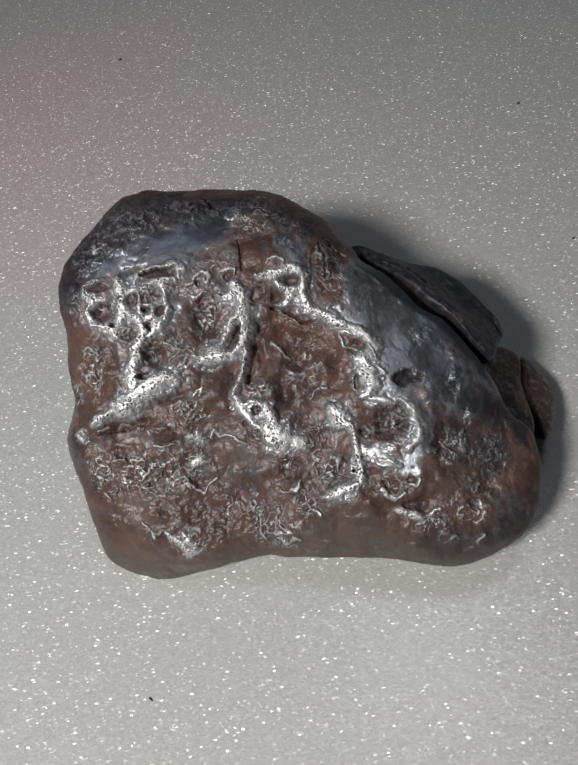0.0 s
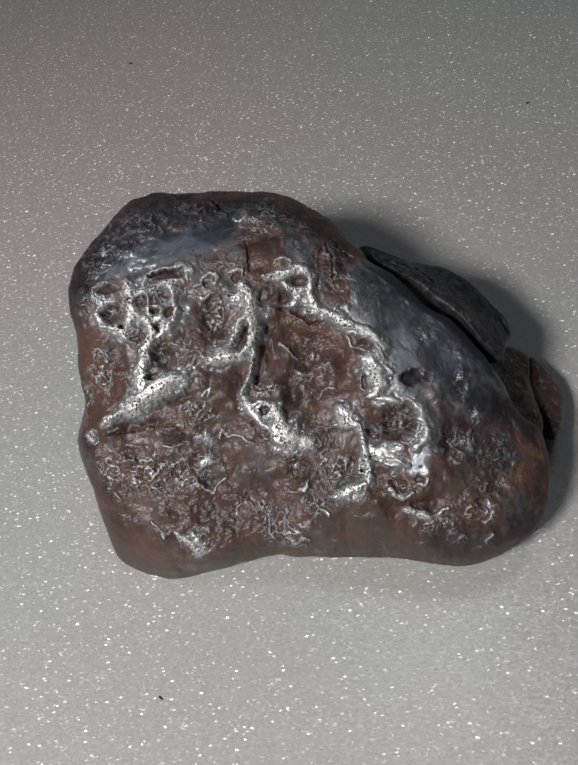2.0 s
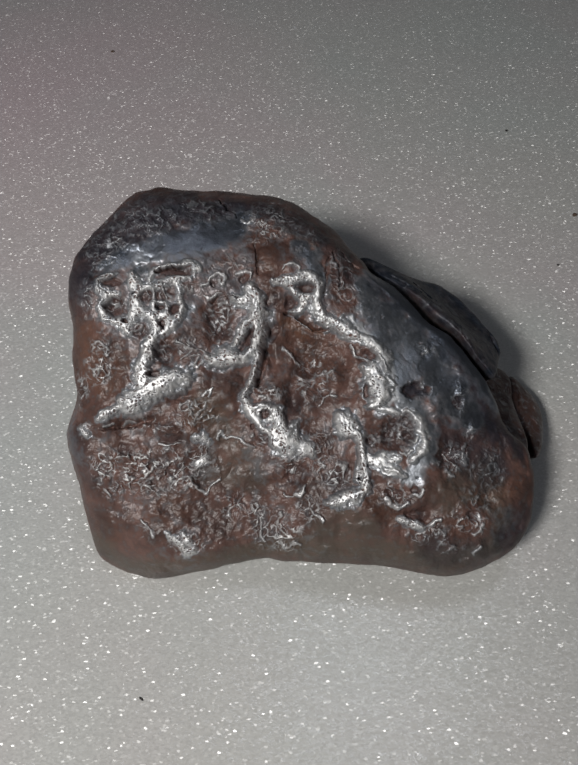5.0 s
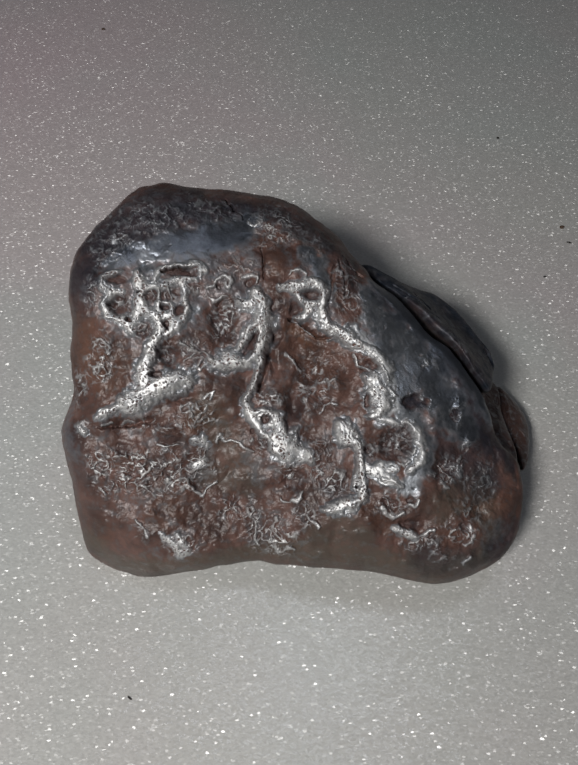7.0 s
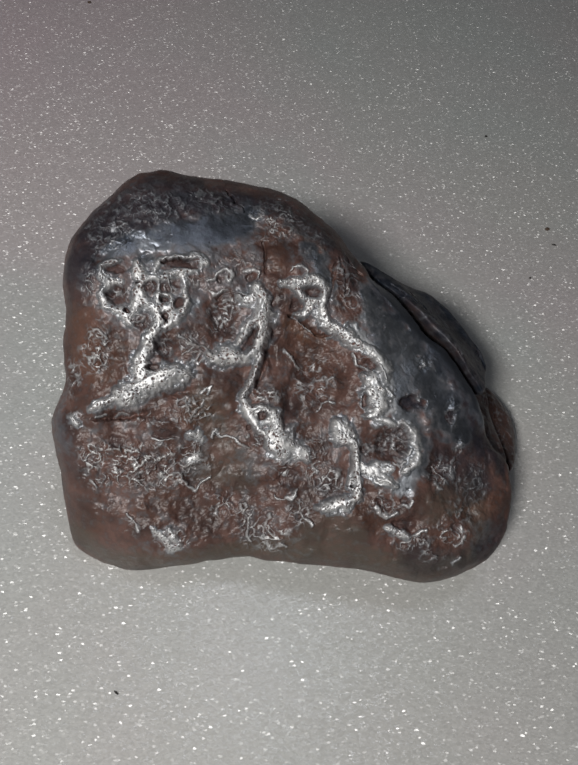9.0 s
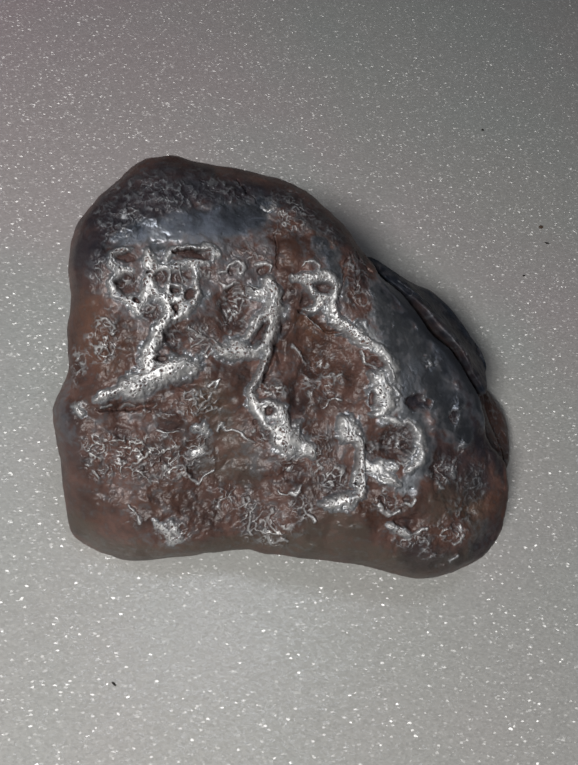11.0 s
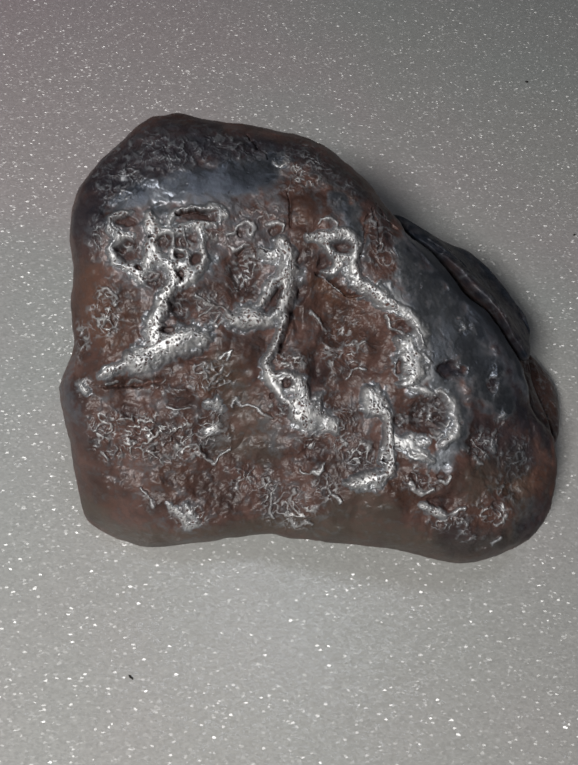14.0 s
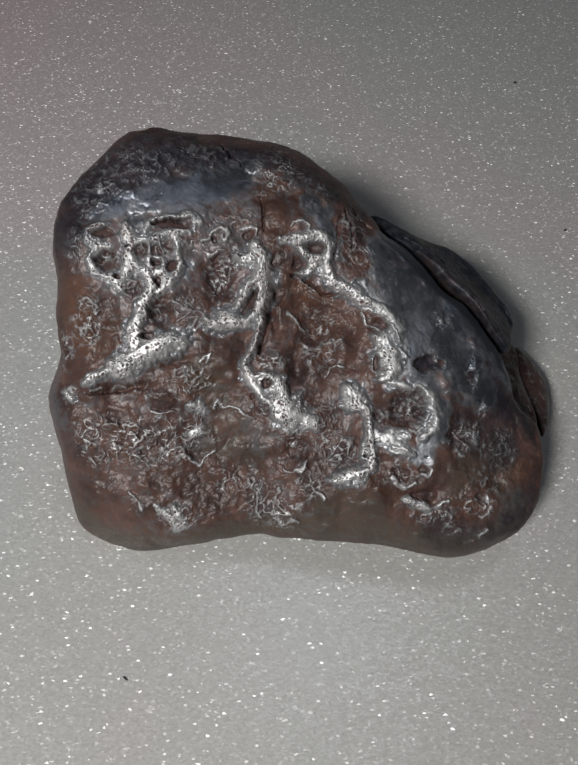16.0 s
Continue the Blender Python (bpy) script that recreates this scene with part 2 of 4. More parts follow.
class Lump:
    """A rounded stone: a face over an outline, rolled over at the rim, and a back that rests on the ground."""

    def __init__(self, outline, centre, around, rings, face, roll, drop, depth, back=24, uneven=0.25, seed=0, split=False):
        rim = closed_curve(outline, around)
        edge = rim - np.array(centre)
        length = np.hypot(edge[:, 0], edge[:, 1])
        wobble = fractal(rim[:, 0], rim[:, 1], np.zeros(around), 5.0, 4, seed + 40) * uneven
        edge *= (1 + wobble / length)[:, None]
        s = np.linspace(0, 1, rings + 1)[1:] ** 0.85
        self.around, self.rings, self.back = around, rings, back
        self.u = (centre[0] + s[:, None] * edge[None, :, 0]).ravel()
        self.v = (centre[1] + s[:, None] * edge[None, :, 1]).ravel()
        self.centre, self.depth, self.edge = centre, depth, edge
        inner = ((1 - s)[:, None] * length[None, :]).ravel()
        self.inside = step(0.0, 2.5, inner)
        q = np.clip(1 - inner / roll, 0, 1)
        fall = drop * np.clip((self.v + 60) / 60, 0.35, 1)
        if split:
            cleft = np.tile(step(13, 21, rim[:, 0]) * step(-5, 3, rim[:, 1]), rings)
            fall *= 1 - 0.9 * cleft
        curl = 1 - np.sqrt(1 - q * q * 0.9999)
        if split:
            lip = np.clip(1 - inner / 2.5, 0, 1)
            curl += (lip * lip - curl) * cleft
        self.w = face(self.u, self.v) - fall * curl
        self.metal, self.orange, self.coarse, self.smooth, self.bright, self.crust_shade, self.gloss, self.olive, self.plate, self.calm, self.wide = (np.zeros_like(self.u) for _ in range(11))
        self.relief = np.zeros_like(self.u)
        self.warp = [fractal(self.u, self.v, self.u * 0, 4.0, 2, seed + 60 + i) * 0.45
                     + fractal(self.u, self.v, self.u * 0, 1.1, 3, seed + 70 + i) * 0.24 for i in (0, 1)]
        self.uneven = 1 + 0.38 * fractal(self.u, self.v, self.u * 0, 3.0, 4, seed + 80, 0.6)
        self.x, self.y = self.u + self.warp[0], self.v + self.warp[1]

    def mesh(self, name, material):
        n, k = self.around, self.rings
        w = self.w + self.relief * self.inside
        rim_w = w[-n:]
        uu, vv, ww = [self.u], [self.v], [w]
        for j in range(1, self.back + 1):
            a = math.pi / 2 * j / self.back
            c, s = math.cos(a) if j < self.back else 0.02, math.sin(a)
            c = c ** 0.6
            uu.append(self.centre[0] + c * self.edge[:, 0])
            vv.append(self.centre[1] + c * self.edge[:, 1])
            ww.append(rim_w - s * self.depth + (rim_w.mean() - rim_w) * s)
        uu.append(np.array([self.centre[0]]))
        vv.append(np.array([self.centre[1]]))
        ww.append(np.array([w[:n].mean()]))
        p = np.stack([np.concatenate(a) for a in (uu, vv, ww)], 1) @ AXES + BASE
        p[:, 2] = np.maximum(p[:, 2], -0.3)
        p /= 1000
        total = k + self.back
        i = np.arange(n)
        quads = []
        for r in range(total - 1):
            quads.append(np.stack([r * n + i, (r + 1) * n + i, (r + 1) * n + (i + 1) % n, r * n + (i + 1) % n], 1))
        quads = np.concatenate(quads)
        tris = np.stack([np.full(n, len(p) - 1), i, (i + 1) % n], 1)
        loops = np.concatenate([quads.ravel(), tris.ravel(), np.arange(n)[::-1] * 0 + (total - 1) * n + i[::-1]])
        sizes = np.concatenate([np.full(len(quads), 4), np.full(n, 3), [n]])
        me = bpy.data.meshes.new(name)
        me.vertices.add(len(p))
        me.vertices.foreach_set("co", p.astype(np.float32).ravel())
        me.loops.add(len(loops))
        me.loops.foreach_set("vertex_index", loops.astype(np.int32))
        me.polygons.add(len(sizes))
        me.polygons.foreach_set("loop_start", np.concatenate([[0], np.cumsum(sizes)[:-1]]).astype(np.int32))
        me.polygons.foreach_set("use_smooth", np.ones(len(sizes), bool))
        me.update(calc_edges=True)
        me.validate()
        for key, values, tail in (("metal", self.metal, 0.15), ("orange", self.orange, 0.1), ("bright", self.bright, 0.0), ("crust_shade", self.crust_shade, 0.5), ("olive", self.olive, 0.3)):
            layer = me.attributes.new(key, "FLOAT", "POINT")
            full = np.full(len(p), tail)
            full[:len(values)] = values
            layer.data.foreach_set("value", full.astype(np.float32))
        me.materials.append(material)
        return me


def stroke(points):
    """Distance from a polyline in units of its own width, for the stone being sculpted."""
    p = np.array(points, float)
    reach = p[:, 2].max() * 3.2
    pick = np.nonzero((LUMP.x > p[:, 0].min() - reach) & (LUMP.x < p[:, 0].max() + reach) & (LUMP.y > p[:, 1].min() - reach) & (LUMP.y < p[:, 1].max() + reach))[0]
    x, y = LUMP.x[pick], LUMP.y[pick]
    best = np.full(len(pick), 9.0)
    if len(p) == 1:
        return pick, np.hypot(x - p[0, 0], y - p[0, 1]) / p[0, 2]
    for a, b in zip(p[:-1], p[1:]):
        d = b[:2] - a[:2]
        t = np.clip(((x - a[0]) * d[0] + (y - a[1]) * d[1]) / max(d @ d, 1e-6), 0, 1)
        best = np.minimum(best, np.hypot(x - a[0] - t * d[0], y - a[1] - t * d[1]) / (a[2] + t * (b[2] - a[2])))
    return pick, best


def oval(u, v, ru, rv, turn):
    c, s = math.cos(radians(turn)), math.sin(radians(turn))
    x, y = LUMP.x - u, LUMP.y - v
    return np.hypot((x * c + y * s) / ru, (y * c - x * s) / rv)


def plate(height, points):
    """A rib of worn bare metal: a bright top with pinholes and softly falling grey shoulders of changing width."""
    pick, d = stroke(points)
    u, v = LUMP.u[pick], LUMP.v[pick]
    d = d / 1.3 / np.clip(1 + 0.3 * gradient_noise(u / 2.2, v / 2.2, 0 * u, 93) + 0.26 * gradient_noise(u / 0.8, v / 0.8, 0 * u, 94), 0.5, 1.6)
    foot = 2.0 + 0.7 * gradient_noise(u / 4.5, v / 4.5, 0 * u, 98)
    LUMP.plate[pick] = np.maximum(LUMP.plate[pick], height * (1 - step(0.3, foot, d)))
    LUMP.metal[pick] = np.maximum(LUMP.metal[pick], 1 - step(0.75 * foot, 1.15 * foot, d))
    # The worn top's paler colour also paints its shine.
    shine = np.clip(0.72 + 0.55 * gradient_noise(u / 1.8, v / 1.8, 0 * u, 95), 0.15, 1)
    LUMP.bright[pick] = np.maximum(LUMP.bright[pick], shine * (1 - step(0.6, 1.05 * foot, d)))
    LUMP.wide[pick] = np.maximum(LUMP.wide[pick], 1 - step(0.7, 1.5, d))


def vein(height, points):
    """A thin broken crest."""
    pick, d = stroke(points)
    u, v = LUMP.u[pick], LUMP.v[pick]
    d = d / np.clip(1 + 0.5 * gradient_noise(u / 1.3, v / 1.3, 0 * u, 96) + 0.3 * gradient_noise(u / 0.6, v / 0.6, 0 * u, 97), 0.35, 1.6)
    LUMP.relief[pick] += height * (1 - step(0.2, 1.6, d))
    LUMP.metal[pick] = np.maximum(LUMP.metal[pick], 0.9 * (1 - step(0.4, 1.5, d)))
    LUMP.bright[pick] = np.maximum(LUMP.bright[pick], 0.65 * (1 - step(0.4, 1.5, d)))


def groove(depth, points):
    pick, d = stroke(points)
    LUMP.relief[pick] -= depth * LUMP.uneven[pick] * (1 - step(0.2, 1.5, d))
    LUMP.metal[pick] *= 1 - 0.8 * np.exp(-d ** 2)
    LUMP.bright[pick] *= 1 - 0.8 * np.exp(-d ** 2)


def stain(kind, amount, points):
    pick, d = stroke(points)
    d = d + 0.4 * gradient_noise(LUMP.u[pick] / 3.5, LUMP.v[pick] / 3.5, 0 * d, 91) + 0.3 * gradient_noise(LUMP.u[pick] / 1.3, LUMP.v[pick] / 1.3, 0 * d, 92)
    layer = {"orange": LUMP.orange, "crust_shade": LUMP.crust_shade, "olive": LUMP.olive}.get(kind, LUMP.metal)
    # Smooth metal given a paler colour, in place of a soft highlight.
    if kind == "gloss":
        LUMP.gloss[pick] = np.maximum(LUMP.gloss[pick], 1 - step(0.6, 1.4, d))
        LUMP.smooth[pick] = np.maximum(LUMP.smooth[pick], 1 - step(0.6, 1.4, d))
        LUMP.bright[pick] = np.maximum(LUMP.bright[pick], 0.4 * (1 - step(0.5, 1.4, d)))
    elif kind == "metal" and amount > 0.88:
        LUMP.smooth[pick] = np.maximum(LUMP.smooth[pick], 1 - step(0.5, 1.1, d))
    layer[pick] = np.maximum(layer[pick], amount * (1 - step(0.3, 1.5, d)))


def swell(u, v, ru, rv, turn, height):
    LUMP.relief += 1.25 * height * np.exp(-oval(u, v, ru, rv, turn) ** 2)


def pit(u, v, ru, rv, turn, depth):
    q = oval(u, v, ru, rv, turn)
    near = np.nonzero(q < 2.2)[0]
    a, b, q = LUMP.u[near], LUMP.v[near], q[near]
    q = q + 0.16 * gradient_noise(a / 2.0, b / 2.0, 0 * a, 87) + 0.1 * gradient_noise(a / 0.8, b / 0.8, 0 * a, 88)
    floor = 1 - step(0.55, 1.15, q)
    LUMP.relief[near] -= 0.8 * depth * floor
    LUMP.plate[near] *= 1 - 0.95 * floor
    LUMP.metal[near] *= 1 - 0.95 * floor
    LUMP.bright[near] *= 1 - 0.95 * floor
    LUMP.gloss[near] *= 1 - floor
    LUMP.smooth[near] *= 1 - floor
    # Pit floors are darkened in colour as well as by their depth.
    LUMP.crust_shade[near] = np.maximum(LUMP.crust_shade[near], 0.3 * floor)


def rough(u, v, ru, rv, amount):
    q = oval(u, v, ru, rv, 0)
    near = np.nonzero(q < 2.2)[0]
    q = np.clip(q[near] + 0.3 * gradient_noise(LUMP.u[near] / 3.0, LUMP.v[near] / 3.0, 0 * q[near], 89), 0, None)
    LUMP.coarse[near] = np.maximum(LUMP.coarse[near], amount * np.exp(-q ** 2.6))


def calm(u, v, ru, rv):
    LUMP.calm = np.maximum(LUMP.calm, np.exp(-oval(u, v, ru, rv, 0) ** 4))


def weather(seed, floor_amount=0.5):
    """Crests, pocks, lumps and grain all over the stone being sculpted; least where it is smooth metal."""
    x, y, z = LUMP.x, LUMP.y, np.zeros_like(LUMP.x)
    LUMP.relief += 1.25 * LUMP.plate
    ribs = step(0.1, 0.5, LUMP.plate)
    even = np.maximum(LUMP.smooth * (1 - LUMP.bright), LUMP.calm) * (1 - np.clip(1.2 * LUMP.coarse, 0, 1))
    plain = np.maximum(np.maximum(even, LUMP.gloss), ribs)
    soft = 1 - 0.9 * plain

    def grain(size, k):
        return gradient_noise(x / size, y / size, z, seed + k)

    wx, wy = x + 0.6 * grain(2.1, 1), y + 0.6 * grain(2.1, 2)
    LUMP.metal *= 1 - 0.55 * np.clip(LUMP.coarse, 0, 1) * (1 - ribs) * (1 - LUMP.smooth)
    # short thin crests on rough ground
    for size, high, k in ((1.9, 0.40, 4), (1.25, 0.32, 7), (0.85, 0.14, 22)):
        line = np.abs(gradient_noise(wx / size, wy / size, z, seed + k) + 0.12 * gradient_noise(x / 0.4, y / 0.4, z, seed + k + 3))
        patch = step(-0.9, 0.05, grain(3.6, k + 2))
        broken = step(-0.25, 0.25, grain(1.5, k + 1))
        thin = 1 - step(0.0, 0.3, line)
        LUMP.relief += LUMP.coarse * high * thin * (0.3 + 0.7 * broken) * patch * soft
        glint = np.clip(LUMP.coarse * 1.15, 0, 1) * (1 - step(0.05, 0.17, line)) * broken * patch * soft * min(1, high * 3.5)
        LUMP.metal = np.maximum(LUMP.metal, 0.95 * glint)
        LUMP.bright = np.maximum(LUMP.bright, glint)
    # lumps and grain
    amount = np.maximum(LUMP.coarse, floor_amount) * soft
    LUMP.relief += amount * (0.75 * grain(3.1, 10) + 0.5 * grain(1.7, 11) + 0.09 * grain(0.9, 12) + 0.015 * grain(0.45, 13))
    LUMP.relief += (0.3 + 0.7 * soft) * (0.3 * grain(9.0, 14) + 0.7 * grain(4.6, 15))
    LUMP.relief += ribs * (1 - 0.8 * LUMP.gloss) * (0.06 * grain(1.3, 16) + 0.05 * grain(0.6, 17))
    # pocks in the worn metal
    near, second = cell_noise(wx, wy, 0.52, seed + 18)
    holed = step(-0.7, -0.1, grain(2.6, 19)) * (1 - np.maximum(LUMP.smooth * (1 - LUMP.bright), 0.85 * LUMP.gloss)) * np.maximum(LUMP.wide, 0.12 * soft)
    hole = step(0.0, 0.2, 0.31 - near + 0.34 * grain(0.5, 26)) * holed
    LUMP.relief -= 0.26 * hole
    LUMP.metal *= 1 - 0.92 * hole
    LUMP.bright *= 1 - 0.92 * hole
    pocks = np.maximum(0, grain(1.2, 20) - 0.6)
    LUMP.relief -= pocks * 0.4
    LUMP.metal *= 1 - np.clip(pocks * 2, 0, 0.6)


# ---- the stone ----
BODY = [(-42.4, 22.2), (-40.8, 29.9), (-33.0, 41.6), (-29.9, 44.3), (-25.6, 45.9), (-20.5, 45.6), (-9.7, 46.2), (0.3, 44.9), (10.5, 38.3), (13.8, 33.9), (16.6, 29.0), (18.2, 25.8), (19.5, 24.0), (22.0, 22.0), (24.2, 19.7), (26.6, 16.6), (29.0, 14.2), (32.6, 11.8), (35.7, 7.8), (37.7, 4.8), (40.0, 1.2), (42.1, -1.4), (44.7, -6.3), (47.9, -9.4), (49.1, -14.2), (48.7, -20.1), (47.1, -25.4), (43.3, -29.7), (32.8, -34.2), (17.9, -32.1), (0.6, -31.6), (-5.2, -31.3), (-24.3, -35.7), (-30.2, -35.0), (-35.2, -33.0), (-38.2, -29.0), (-40.4, -17.2), (-42.5, -7.4), (-40.5, -0.1), (-41.2, 8.8), (-41.1, 13.2)]


def stone_face(u, v):
    a, b = u / 40, v / 40
    return 5 - 1.1 * a + 0.5 * b - 2.8 * a * a - 7.7 * a * b - 12.4 * b * b


LUMP = Lump(BODY, (0.0, 3.0), 2100, 380, stone_face, 11.0, 10.0, 34.0, seed=3, split=True)
# hollows and swellings
swell(-28.5, -30.0, 8.0, 8.0, 0, 0.4)
swell(-19.0, -30.0, 8.0, 8.0, 0, 1.4)
swell(-9.5, -30.0, 8.0, 8.0, 0, 0.7)
swell(19.0, -30.0, 8.0, 8.0, 0, 0.8)
swell(38.0, -30.0, 8.0, 8.0, 0, 0.6)
swell(-23.8, -21.5, 8.0, 8.0, 0, 0.4)
swell(-14.3, -21.5, 8.0, 8.0, 0, -1.5)
swell(-4.8, -21.5, 8.0, 8.0, 0, -1.8)
swell(4.7, -21.5, 8.0, 8.0, 0, 0.3)
swell(14.2, -21.5, 8.0, 8.0, 0, 0.9)
swell(23.7, -21.5, 8.0, 8.0, 0, 0.3)
swell(33.2, -21.5, 8.0, 8.0, 0, 1.4)
swell(42.7, -21.5, 8.0, 8.0, 0, -0.8)
swell(-38.0, -13.0, 8.0, 8.0, 0, 1.4)
swell(-28.5, -13.0, 8.0, 8.0, 0, -1.6)
swell(-19.0, -13.0, 8.0, 8.0, 0, -0.7)
swell(-9.5, -13.0, 8.0, 8.0, 0, -2.0)
swell(0.0, -13.0, 8.0, 8.0, 0, -0.3)
swell(9.5, -13.0, 8.0, 8.0, 0, -1.1)
swell(28.5, -13.0, 8.0, 8.0, 0, 1.3)
swell(38.0, -13.0, 8.0, 8.0, 0, -2.2)
swell(-23.8, -4.5, 8.0, 8.0, 0, -0.3)
swell(-14.3, -4.5, 8.0, 8.0, 0, -1.2)
swell(-4.8, -4.5, 8.0, 8.0, 0, -0.5)
swell(4.7, -4.5, 8.0, 8.0, 0, -0.4)
swell(23.7, -4.5, 8.0, 8.0, 0, 0.8)
swell(33.2, -4.5, 8.0, 8.0, 0, -0.4)
swell(-38.0, 4.0, 8.0, 8.0, 0, -0.9)
swell(-9.5, 4.0, 8.0, 8.0, 0, -1.0)
swell(0.0, 4.0, 8.0, 8.0, 0, -1.2)
swell(9.5, 4.0, 8.0, 8.0, 0, -1.4)
swell(19.0, 4.0, 8.0, 8.0, 0, 0.7)
swell(28.5, 4.0, 8.0, 8.0, 0, 0.4)
swell(-33.3, 12.5, 8.0, 8.0, 0, 0.2)
swell(-4.8, 12.5, 8.0, 8.0, 0, -0.3)
swell(4.7, 12.5, 8.0, 8.0, 0, -1.5)
swell(14.2, 12.5, 8.0, 8.0, 0, 1.2)
swell(23.7, 12.5, 8.0, 8.0, 0, -0.5)
swell(-38.0, 21.0, 8.0, 8.0, 0, 1.9)
swell(-19.0, 21.0, 8.0, 8.0, 0, 0.8)
swell(-9.5, 21.0, 8.0, 8.0, 0, 0.2)
swell(0.0, 21.0, 8.0, 8.0, 0, 1.0)
swell(9.5, 21.0, 8.0, 8.0, 0, 1.7)
swell(19.0, 21.0, 8.0, 8.0, 0, 0.5)
swell(-33.3, 29.5, 8.0, 8.0, 0, 0.4)
swell(-23.8, 29.5, 8.0, 8.0, 0, 0.9)
swell(-14.3, 29.5, 8.0, 8.0, 0, 0.7)
swell(-4.8, 29.5, 8.0, 8.0, 0, 1.3)
swell(4.7, 29.5, 8.0, 8.0, 0, 1.7)
swell(14.2, 29.5, 8.0, 8.0, 0, 0.2)
swell(-28.5, 38.0, 8.0, 8.0, 0, 1.1)
swell(-19.0, 38.0, 8.0, 8.0, 0, 1.3)
swell(0.0, 38.0, 8.0, 8.0, 0, 1.4)
# rust, and dark crust whose colour also holds shade on flanks and edges
stain("olive", 0.8, [(-36.3, -28.0, 1.89), (-30.6, -32.6, 2.27), (-21.1, -32.7, 2.27), (-10.9, -30.8, 2.27), (-0.2, -28.9, 2.83), (9.1, -27.9, 3.4), (18.2, -29.0, 3.02), (30.5, -31.8, 2.83), (39.2, -28.2, 2.46)])
stain("olive", 0.6, [(31.0, -18.0, 3.5), (38.0, -13.5, 3.0), (41.0, -22.5, 3.0)])
stain("olive", 0.6, [(10.6, -21.6, 2.46), (15.9, -25.3, 2.83), (7.1, -25.2, 2.46)])
stain("olive", 0.5, [(-12.2, -13.3, 3.78), (-4.8, -14.6, 2.83), (-14.7, -1.7, 2.83)])
stain("olive", 0.4, [(-0.1, 36.0, 2.83), (5.4, 30.4, 2.46)])
stain("orange", 0.6, [(-37.3, 11.4, 3.21), (-35.6, 6.2, 4.16), (-32.9, 2.4, 2.65)])
stain("orange", 0.2, [(-2.8, 30.0, 2.27), (-2.5, 25.4, 1.89)])
stain("orange", 0.5, [(37.7, -17.9, 2.27), (43.5, -17.8, 2.46)])
stain("orange", 0.5, [(15.2, -18.8, 2.08), (18.0, -20.4, 1.89)])
stain("orange", 0.55, [(-12.1, -1.6, 3.21), (-16.3, -4.5, 2.27)])
stain("orange", 0.3, [(31.6, -25.7, 3.78)])
stain("orange", 0.3, [(2.3, 12.0, 3.21), (5.8, 9.3, 4.16), (9.1, 4.3, 3.21)])
stain("orange", 1.0, [(0.5, 13.8, 1.32), (3.9, 11.9, 1.32)])
stain("orange", 0.35, [(-21.5, -20.8, 4.35)])
stain("orange", 0.35, [(-33.5, -25.9, 2.83)])
stain("orange", 0.2, [(3.6, 32.7, 2.83), (8.7, 24.2, 1.89)])
stain("crust_shade", 0.75, [(33.9, 0.4, 4.35), (37.9, -6.7, 4.72)])
stain("crust_shade", 0.6, [(44.6, -23.4, 3.78)])
stain("crust_shade", 0.8, [(-32.5, 27.2, 2.83), (-25.7, 30.0, 3.4), (-16.1, 31.8, 4.35), (-9.6, 31.7, 2.83)])
stain("crust_shade", 0.75, [(-37.0, 28.8, 2.83), (-32.4, 34.4, 3.4), (-27.4, 37.2, 3.78), (-19.3, 38.0, 4.16), (-9.9, 37.8, 3.4)])
# Dark colour along the crack edge and right flank, partly in place of shade.
stain("crust_shade", 0.85, [(18.4, 21.5, 2.46), (27.9, 15.5, 3.21), (32.5, 7.8, 3.4), (36.8, 0.7, 3.4)])
stain("crust_shade", 0.9, [(35.9, 1.6, 1.51), (38.7, -2.9, 1.7), (40.3, -7.5, 1.7)])
stain("crust_shade", 0.4, [(3.8, 36.3, 2.83), (9.9, 27.6, 2.83), (12.2, 22.5, 2.27)])
# Dark floors for the small pits, painting the shade that depth alone leaves out.
stain("crust_shade", 1.0, [(23.6, 1.4, 1.42)])
stain("crust_shade", 0.9, [(26.3, 0.4, 0.95)])
stain("crust_shade", 0.6, [(33.7, -0.4, 1.13)])
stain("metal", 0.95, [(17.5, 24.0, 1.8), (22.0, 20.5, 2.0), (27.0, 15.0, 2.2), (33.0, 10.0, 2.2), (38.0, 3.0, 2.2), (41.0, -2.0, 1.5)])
stain("crust_shade", 0.9, [(18.0, 24.5, 1.4), (23.0, 20.0, 1.8), (28.0, 14.5, 2.0), (34.0, 9.0, 2.0), (38.5, 3.0, 2.0), (41.0, -2.0, 1.6)])
stain("crust_shade", 0.8, [(39.0, -1.0, 1.5), (42.0, -6.0, 1.8), (45.2, -11.0, 1.6)])
stain("crust_shade", 0.75, [(36.0, -9.0, 2.5), (41.0, -13.5, 2.5)])
stain("crust_shade", 0.7, [(-25.0, 27.5, 2.0), (-17.5, 29.0, 2.6), (-10.0, 31.0, 2.2)])
stain("crust_shade", 0.5, [(-39.6, 21.9, 2.83), (-37.4, 16.7, 2.83)])
stain("crust_shade", 0.9, [(-28.0, 33.3, 4.72), (-17.3, 35.4, 4.72), (-8.1, 37.8, 3.21)])
stain("crust_shade", 0.6, [(-0.2, 38.0, 2.46), (5.5, 33.9, 2.46)])
